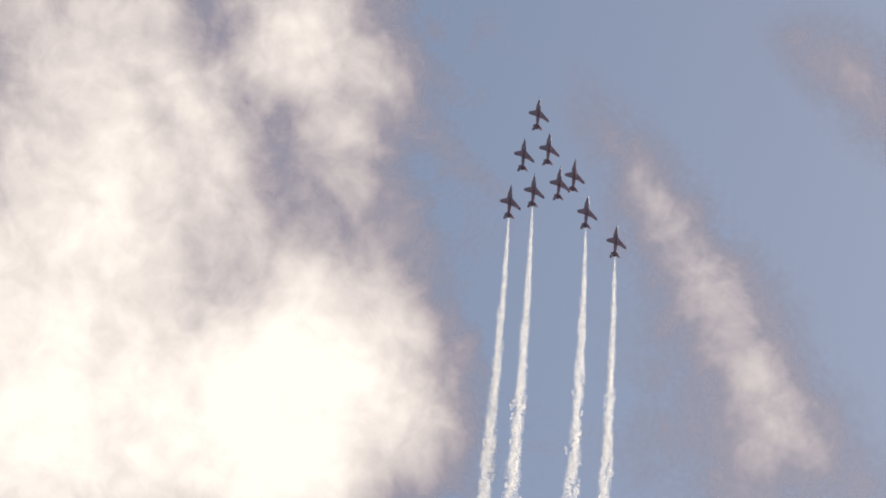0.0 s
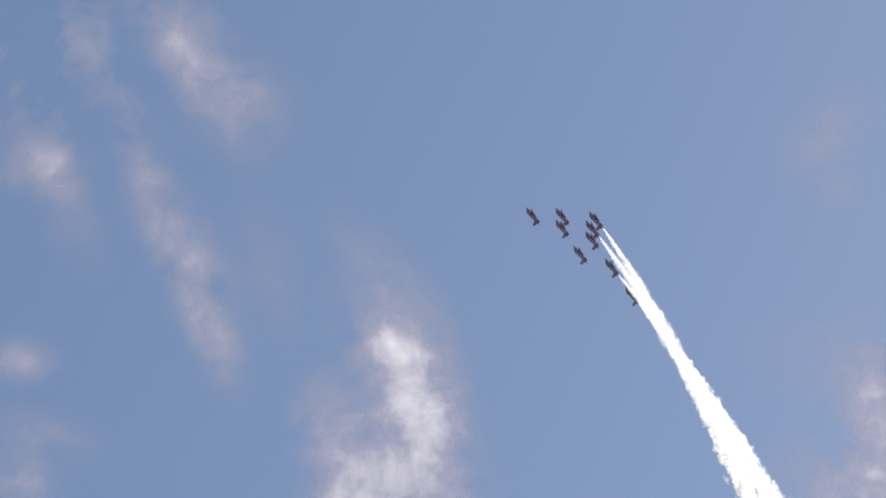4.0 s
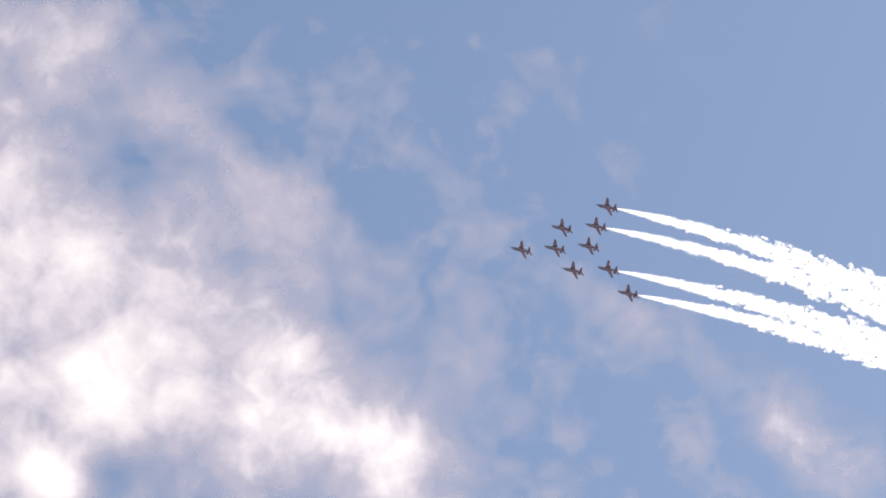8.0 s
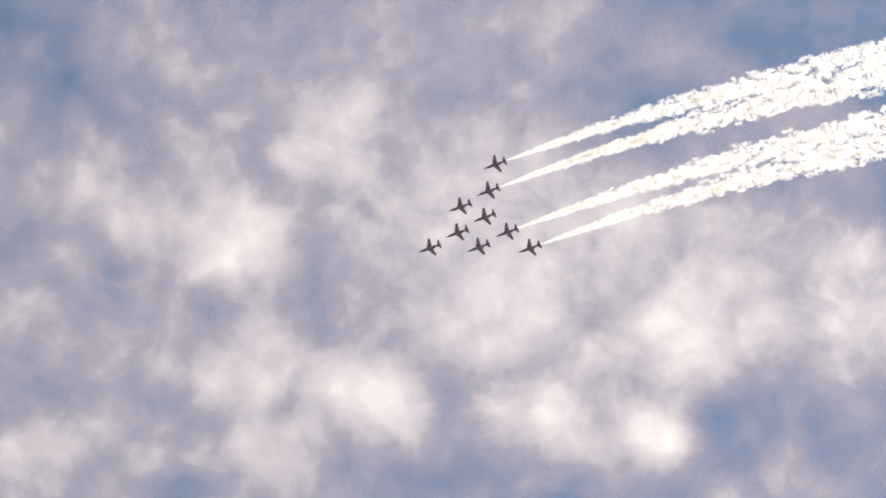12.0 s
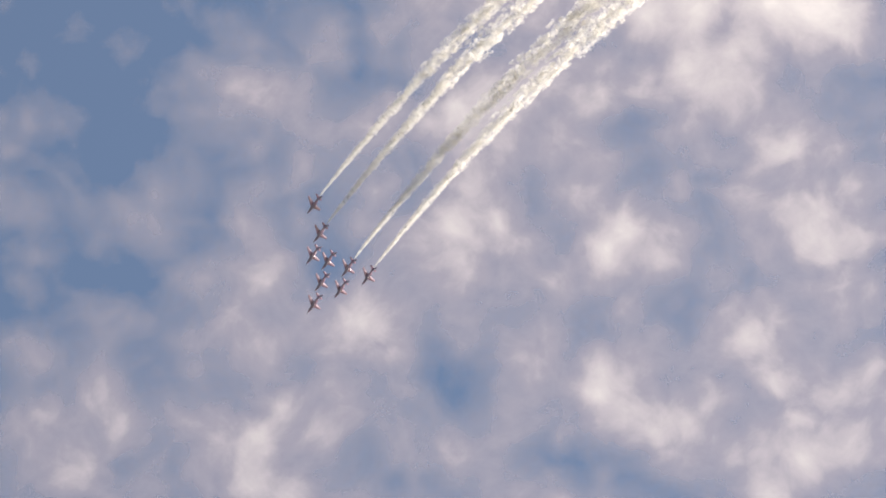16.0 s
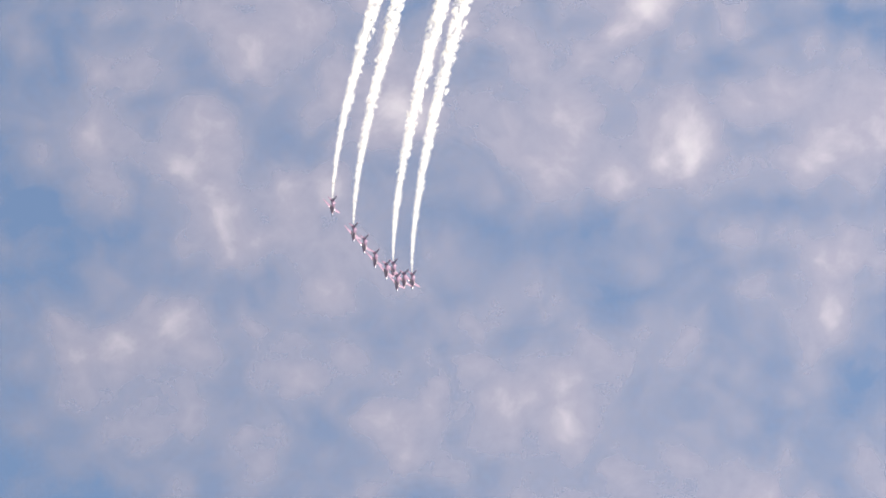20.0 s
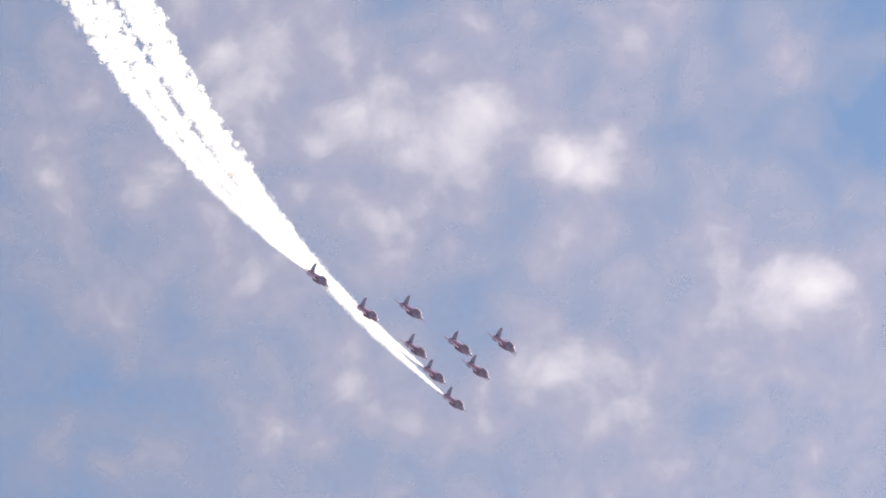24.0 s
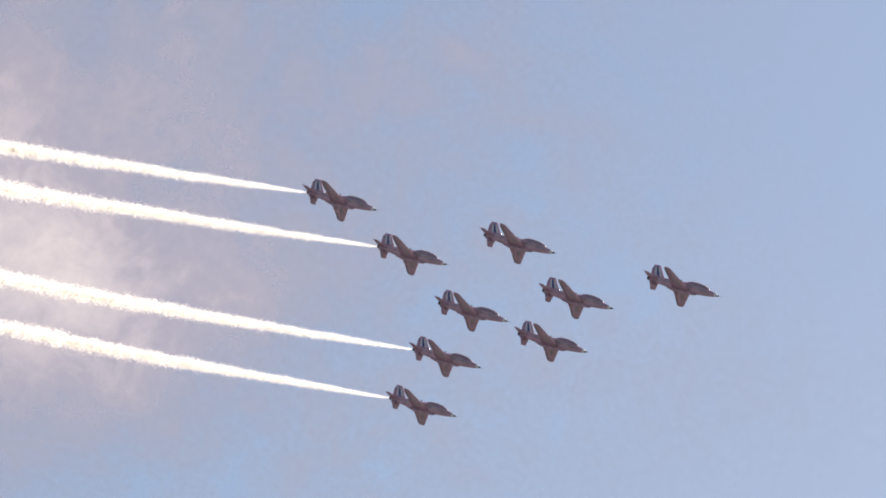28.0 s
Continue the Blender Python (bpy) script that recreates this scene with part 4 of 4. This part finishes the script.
def blade(stations, normal):
    """A wing, tail or fin: stations of leading edge place, chord, thickness along the normal."""
    bm = bmesh.new()
    n = Vector(normal)
    rings = [[bm.verts.new(Vector(p) + Vector((-u * chord, 0, 0)) + n * (v * thick)) for u, v in FOIL] for p, chord, thick in stations]
    k = len(FOIL)
    for a, b in zip(rings, rings[1:]):
        for i in range(k):
            bm.faces.new((a[i], a[(i + 1) % k], b[(i + 1) % k], b[i]))
    bm.faces.new(rings[0][::-1])
    bm.faces.new(rings[-1])
    bmesh.ops.recalc_face_normals(bm, faces=bm.faces)
    return bm


def plate(corners, normal, thick):
    """A thin raised marking over four corners."""
    bm = bmesh.new()
    n = Vector(normal) * thick
    low = [bm.verts.new(Vector(c) - n) for c in corners]
    high = [bm.verts.new(Vector(c) + n) for c in corners]
    bm.faces.new(low[::-1])
    bm.faces.new(high)
    k = len(corners)
    for i in range(k):
        bm.faces.new((low[i], low[(i + 1) % k], high[(i + 1) % k], high[i]))
    bmesh.ops.recalc_face_normals(bm, faces=bm.faces)
    return bm


def tube(x0, x1, r0, r1, y=0.0, z=0.0, segs=14):
    bm = loft([(x0, 0, r0, r0), (x1, 0, r1, r1)], segs)
    bmesh.ops.translate(bm, vec=(0, y, z), verts=bm.verts)
    return bm


def build_jet():
    """A small two-seat jet trainer, 11.9 m long, nose along +x, left wing along +y."""
    jet = new("display_jet")
    body = part("fuselage", loft([(5.75, -0.12, 0.03, 0.03), (5.5, -0.11, 0.16, 0.16), (5.0, -0.08, 0.30, 0.31), (4.3, -0.03, 0.41, 0.46), (3.4, 0.02, 0.46, 0.60),
                                  (2.4, 0.05, 0.50, 0.68), (1.0, 0.08, 0.56, 0.74), (-0.6, 0.10, 0.58, 0.74), (-2.2, 0.13, 0.54, 0.64), (-3.6, 0.17, 0.44, 0.48), (-4.8, 0.20, 0.34, 0.34), (-5.2, 0.20, 0.31, 0.30)]), RED, jet, "red fuselage")
    part("nose_cap", loft([(5.86, -0.12, 0.02, 0.02), (5.7, -0.12, 0.085, 0.085), (5.5, -0.11, 0.17, 0.17)], 14), BLACK, body, "black nose cap")
    # no lamp: a metallic ring added here to catch the sun's glint
    part("nose_lamp", loft([(5.54, -0.13, 0.10, 0.10), (5.48, -0.12, 0.18, 0.18), (5.30, -0.10, 0.242, 0.242), (5.08, -0.085, 0.295, 0.30), (5.04, -0.08, 0.27, 0.28)], 16), GLINT_METAL, body, "polished ring added on the nose to catch the sun's glint")
    part("pitot_probe", tube(6.25, 5.8, 0.018, 0.022, 0, -0.12, 8), BLACK, body)
    part("canopy", loft([(4.25, 0.40, 0.05, 0.05), (3.8, 0.52, 0.26, 0.24), (3.1, 0.66, 0.36, 0.40), (2.2, 0.76, 0.39, 0.46), (1.2, 0.78, 0.38, 0.44), (0.5, 0.68, 0.30, 0.30), (-0.1, 0.62, 0.12, 0.12)], 16), GLASS, body, "smoked tandem canopy")
    for x, z, w, h in ((3.35, 0.62, 0.345, 0.375), (2.25, 0.755, 0.40, 0.47), (1.15, 0.775, 0.39, 0.45)):
        part("canopy_arch", loft([(x + 0.05, z, w, h), (x - 0.05, z, w + 0.004, h + 0.004)], 16), RED, body)
    part("aerial", plate([(-0.4, 0, 0.85), (-0.55, 0, 1.12), (-0.7, 0, 1.12), (-0.75, 0, 0.85)], (0, 1, 0), 0.012), BLACK, body)
    part("spine", loft([(0.6, 0.66, 0.26, 0.34), (-0.8, 0.62, 0.24, 0.30), (-2.6, 0.52, 0.16, 0.22)], 14), RED, body)
    part("exhaust_nozzle", tube(-5.15, -5.55, 0.30, 0.25, 0, 0.2), DARK, body, "sooty exhaust nozzle")
    part("belly_pod", loft([(2.6, -0.72, 0.03, 0.03), (2.2, -0.74, 0.17, 0.17), (1.0, -0.76, 0.22, 0.22), (-1.2, -0.74, 0.22, 0.22), (-2.3, -0.62, 0.03, 0.03)], 14), RED, jet, "red smoke-oil pod under the belly")
    for side, hand in ((1, "left"), (-1, "right")):
        part("air_intake", loft([(2.35, 0.10, 0.16, 0.34), (2.0, 0.10, 0.22, 0.42), (0.8, 0.08, 0.24, 0.46), (-0.8, 0.10, 0.08, 0.30)], 14), RED, body)
        bpy.data.objects[body.children[-1].name].location.y = 0.52 * side
        # dark disc stands for the shade inside the intake
        part("intake_mouth", loft([(2.37, 0.10, 0.14, 0.31), (2.34, 0.10, 0.15, 0.325)], 14), DARK, body, "air intake mouth, its inner shade a dark disc")
        bpy.data.objects[body.children[-1].name].location.y = 0.52 * side
        part("white_flash", plate([(4.6, 0.455 * side, -0.10), (1.2, 0.80 * side, 0.02), (-3.8, 0.46 * side, 0.22), (-3.8, 0.46 * side, 0.28), (1.2, 0.80 * side, 0.13), (4.4, 0.46 * side, -0.02)], (0, 1, 0), 0.02), WHITE, body, "white flash along the side", False)
        wing = part("wing", blade([((1.40, 0.3 * side, -0.46), 2.75, 0.34), ((0.76, 1.6 * side, -0.42), 2.1, 0.26), ((-0.66, 4.45 * side, -0.33), 1.0, 0.11), ((-0.97, 4.71 * side, -0.32), 0.62, 0.045), ((-1.0, 4.74 * side, -0.32), 0.56, 0.03)], (0, 0, 1)), RED, jet, "swept red wing")
        part("wing_stripe", plate([(0.35, 1.1 * side, -0.535), (-0.62, 3.9 * side, -0.375), (-0.95, 3.9 * side, -0.37), (-0.35, 1.1 * side, -0.535)], (0, 0, 1), 0.012), GREY, wing, "pale grey stripe under the wing", False)
        part("flap", plate([(-1.02, 0.75 * side, -0.47), (-1.22, 2.6 * side, -0.41), (-1.5, 2.6 * side, -0.41), (-1.42, 0.75 * side, -0.48)], (0, 0, 1), 0.03), RED, wing)
        part("aileron", plate([(-1.26, 2.65 * side, -0.40), (-1.50, 4.3 * side, -0.35), (-1.71, 4.3 * side, -0.35), (-1.55, 2.65 * side, -0.40)], (0, 0, 1), 0.025), GREY, wing, "pale aileron", False)
        part("wing_fence", plate([(0.05, 2.9 * side, -0.30), (-0.25, 2.9 * side, -0.18), (-0.6, 2.9 * side, -0.26), (-0.5, 2.9 * side, -0.36)], (0, 1, 0), 0.015), RED, wing)
        part("tailplane", blade([((-3.75, 0.25 * side, 0.16), 1.55, 0.13), ((-4.75, 2.20 * side, -0.16), 0.78, 0.06)], (0, 0, 1)), RED, jet, "drooped red tailplane")
        part("ventral_fin", blade([((-3.9, 0.16 * side, -0.10), 1.05, 0.05), ((-4.35, 0.42 * side, -0.62), 0.6, 0.03)], (0, 1, 0)), RED, jet)
    fin = part("tail_fin", blade([((-2.7, 0, 0.50), 2.45, 0.16), ((-3.35, 0, 1.05), 1.95, 0.13), ((-4.55, 0, 2.65), 1.0, 0.07)], (0, 1, 0)), RED, jet, "red tail fin with white and blue bands")
    for k, (mat, u0, u1) in enumerate(((WHITE, 0.18, 0.38), (BLUE, 0.40, 0.58), (WHITE, 0.60, 0.78))):
        part("fin_band", plate([(-3.2 - 2.05 * u0, 0, 0.95), (-4.35 - 1.12 * u0, 0, 2.3), (-4.35 - 1.12 * u1, 0, 2.3), (-3.2 - 2.05 * u1, 0, 0.95)], (0, 1, 0), 0.085 - 0.01 * k), mat, fin, "blue band" if mat is BLUE else "white band", False)
    part("rudder", plate([(-4.95, 0, 0.75), (-5.38, 0, 2.2), (-5.62, 0, 2.2), (-5.35, 0, 0.75)], (0, 1, 0), 0.03), RED, fin)
    return tagged(jet, "red two-seat display jet with white markings flying in formation", "aircraft", "nine jets in formation")


# places in the formation, in the leader's own axes: ahead, to the left, up
STATIONS = ((0.0, 0.0, 0.0), (-14.2, 0.3, -5.8), (-28.3, 0.4, -11.8), (-20.3, -11.3, -6.2), (-20.6, 11.6, -7.0),
            (-34.8, -11.2, -12.0), (-35.2, 12.3, -13.3), (-42.6, -22.2, -12.7), (-42.0, 24.9, -15.0))
SMOKING = (5, 6, 7, 8)
first_jet = build_jet()
jets = [first_jet] + [copy_thing(first_jet, Matrix()) for _ in STATIONS[1:]]
for j in SMOKING:
    tagged(jets[j], "red two-seat display jet trailing white smoke in formation")


# ---- smoke: trains of rigid billows that follow each smoking jet's own way ----
def flakes(name, seed, count, shape, size):
    """A drift of small thin flecks of smoke: shape gives a place from three random numbers, size the flecks' width there."""
    rnd = np.random.RandomState(seed)
    verts, faces = [], []
    for i in range(count):
        p = shape(rnd)
        n = Vector(rnd.normal(size=3)).normalized()
        u = n.orthogonal().normalized()
        v = n.cross(u)
        r = size(p) * rnd.uniform(0.6, 1.35)
        k, turn = len(verts), rnd.uniform(0, 6.28)
        for c in range(4):
            a = turn + c * 1.5708
            verts.append(p + (u * math.cos(a) + v * math.sin(a)) * r * rnd.uniform(0.75, 1.2))
        faces.append(tuple(range(k, k + 4)))
    me = bpy.data.meshes.new(name)
    me.from_pydata(verts, [], faces)
    me.materials.append(SMOKE)
    return me


def billow(seed):
    """A ragged heap of smoke about one metre in radius, drawn out along its way."""
    rnd0 = random.Random(seed)
    lobes = [Vector((rnd0.uniform(-1.1, 1.1), rnd0.uniform(-0.42, 0.42), rnd0.uniform(-0.42, 0.42))) for _ in range(7)]

    def place(rnd):
        g = rnd.normal(size=3)
        g = g / np.linalg.norm(g) * rnd.uniform(0, 1) ** 0.4 * 0.52
        return lobes[rnd.randint(7)] + Vector((g[0] * 1.2, g[1], g[2]))
    return flakes("billow", seed, 400, place, lambda p: 0.08)


def wisp(seed):
    """Young smoke close behind a jet: a smooth cloudy stretch of fine flecks."""
    def place(rnd):
        g = rnd.normal(size=2) * 0.36
        return Vector((rnd.uniform(-1.3, 1.3), g[0], g[1]))
    return flakes("wisp", seed, 480, place, lambda p: 0.058)


def lead_at(t):
    """The leader's pose at any time, smooth through the rows."""
    t0 = LEAD[0][0]
    i = min(max(int(math.floor(t - t0)), 1), len(LEAD) - 3)
    u = t - LEAD[i][0]
    p = [Vector(LEAD[i + k][1]) for k in (-1, 0, 1, 2)]
    place = 0.5 * (2 * p[1] + (p[2] - p[0]) * u + (2 * p[0] - 5 * p[1] + 4 * p[2] - p[3]) * u * u + (3 * p[1] - p[0] - 3 * p[2] + p[3]) * u ** 3)
    from_q, to_q = Quaternion(LEAD[i][2]), Quaternion(LEAD[i + 1][2])
    return Matrix.Translation(place) @ from_q.slerp(to_q, min(max(u, 0.0), 1.0)).to_matrix().to_4x4()


def smoke_turn_at(t):
    """The smoke's turn round the eye since the start, fitted to the camera's view."""
    t = min(max(t, 0.0), 28.0)
    for (t0, *a), (t1, *b) in zip(SMOKE_TURN, SMOKE_TURN[1:]):
        if t <= t1:
            v = Vector(a).lerp(Vector(b), (t - t0) / (t1 - t0))
            return Quaternion(v, radians(v.length)) if v.length > 1e-6 else Quaternion()


def way_at(j, t):
    """Where the nozzle of jet j was at a time, turned along its way."""
    m = lead_at(t)
    here = m @ (Vector(STATIONS[j]) + Vector((-5.6, 0, 0.1)))
    a, b = lead_at(t - 0.15), lead_at(t + 0.15)
    off = Vector(STATIONS[j])
    ahead = ((b @ off) - (a @ off)).normalized()
    return here, ahead


def spread_at(t):
    """How far apart the billows stand, by the time of emission, fitted to the trails' width in the camera's view."""
    marks = ((-4, 4.8), (1, 4.8), (4, 4.4), (6, 5.0), (10, 5.0), (13, 4.6), (16, 3.9), (20, 3.4), (22, 3.0), (24, 2.4), (28, 1.8))
    for (t0, a), (t1, b) in zip(marks, marks[1:]):
        if t <= t1:
            return a + (b - a) * max(0.0, (t - t0) / (t1 - t0))
    return marks[-1][1]


rng = random.Random(4)
SHAPES = [billow(s) for s in range(7)]
WISPS = [wisp(s) for s in range(20, 24)]
puffs = []
for j in SMOKING:
    trail = new("smoke_trail")
    tagged(trail, "long billowing trail of white smoke behind a jet", "smoke trail", "four smoke trails")
    age, n = 0.006, 0
    while age < 4.0:
        young = rng.random() > (age - 0.3) / 1.0
        ob = new("wisp", WISPS[rng.randrange(4)]) if young else new("billow", SHAPES[rng.randrange(7)])
        core = rng.random() < 0.5
        r = min(0.1 + 1.35 * age ** 0.6, 2.4) * (rng.uniform(1.2, 1.4) if young else rng.uniform(1.2, 1.6) if core else rng.uniform(0.65, 1.0))
        far = rng.uniform(0.1, 0.6) if young else 0.65 * rng.random() ** 0.5 if core else rng.uniform(0.5, 0.95)
        ob.scale = (r * rng.uniform(1.1, 1.5) + (0.5 if young else 0.0), r, r)
        tagged(ob, kind="stuff").parent = trail
        puffs.append((ob, j, age, n * 2.4 + rng.uniform(-0.5, 0.5), far, rng.uniform(0, 360)))
        age += 0.0022 + 0.0032 * age
        n += 1


def motions():
    times = [0.5 * i for i in range(57)]
    leads = {t: lead_at(t) for t in times}
    for j, ob in enumerate(jets):
        walk(ob, [(t, leads[t] @ Matrix.Translation(STATIONS[j])) for t in times])
    for ob, j, age, turn, far, spin in puffs:
        rows = []
        for t in times[::2]:
            here, ahead = way_at(j, t - age)
            fit_turn = smoke_turn_at(t) @ smoke_turn_at(t - age).inverted()
            here, ahead = EYE + fit_turn @ (here - EYE), fit_turn @ ahead
            base = ahead.to_track_quat("X", "Z").to_matrix().to_4x4()
            d = far * spread_at(t - age) * age ** 0.6
            off = base @ Vector((0, d * math.cos(turn), d * math.sin(turn)))
            rows.append((t, Matrix.Translation(here + off) @ base @ pose(0, 0, 0, spin)))
        walk(ob, rows)


motions()
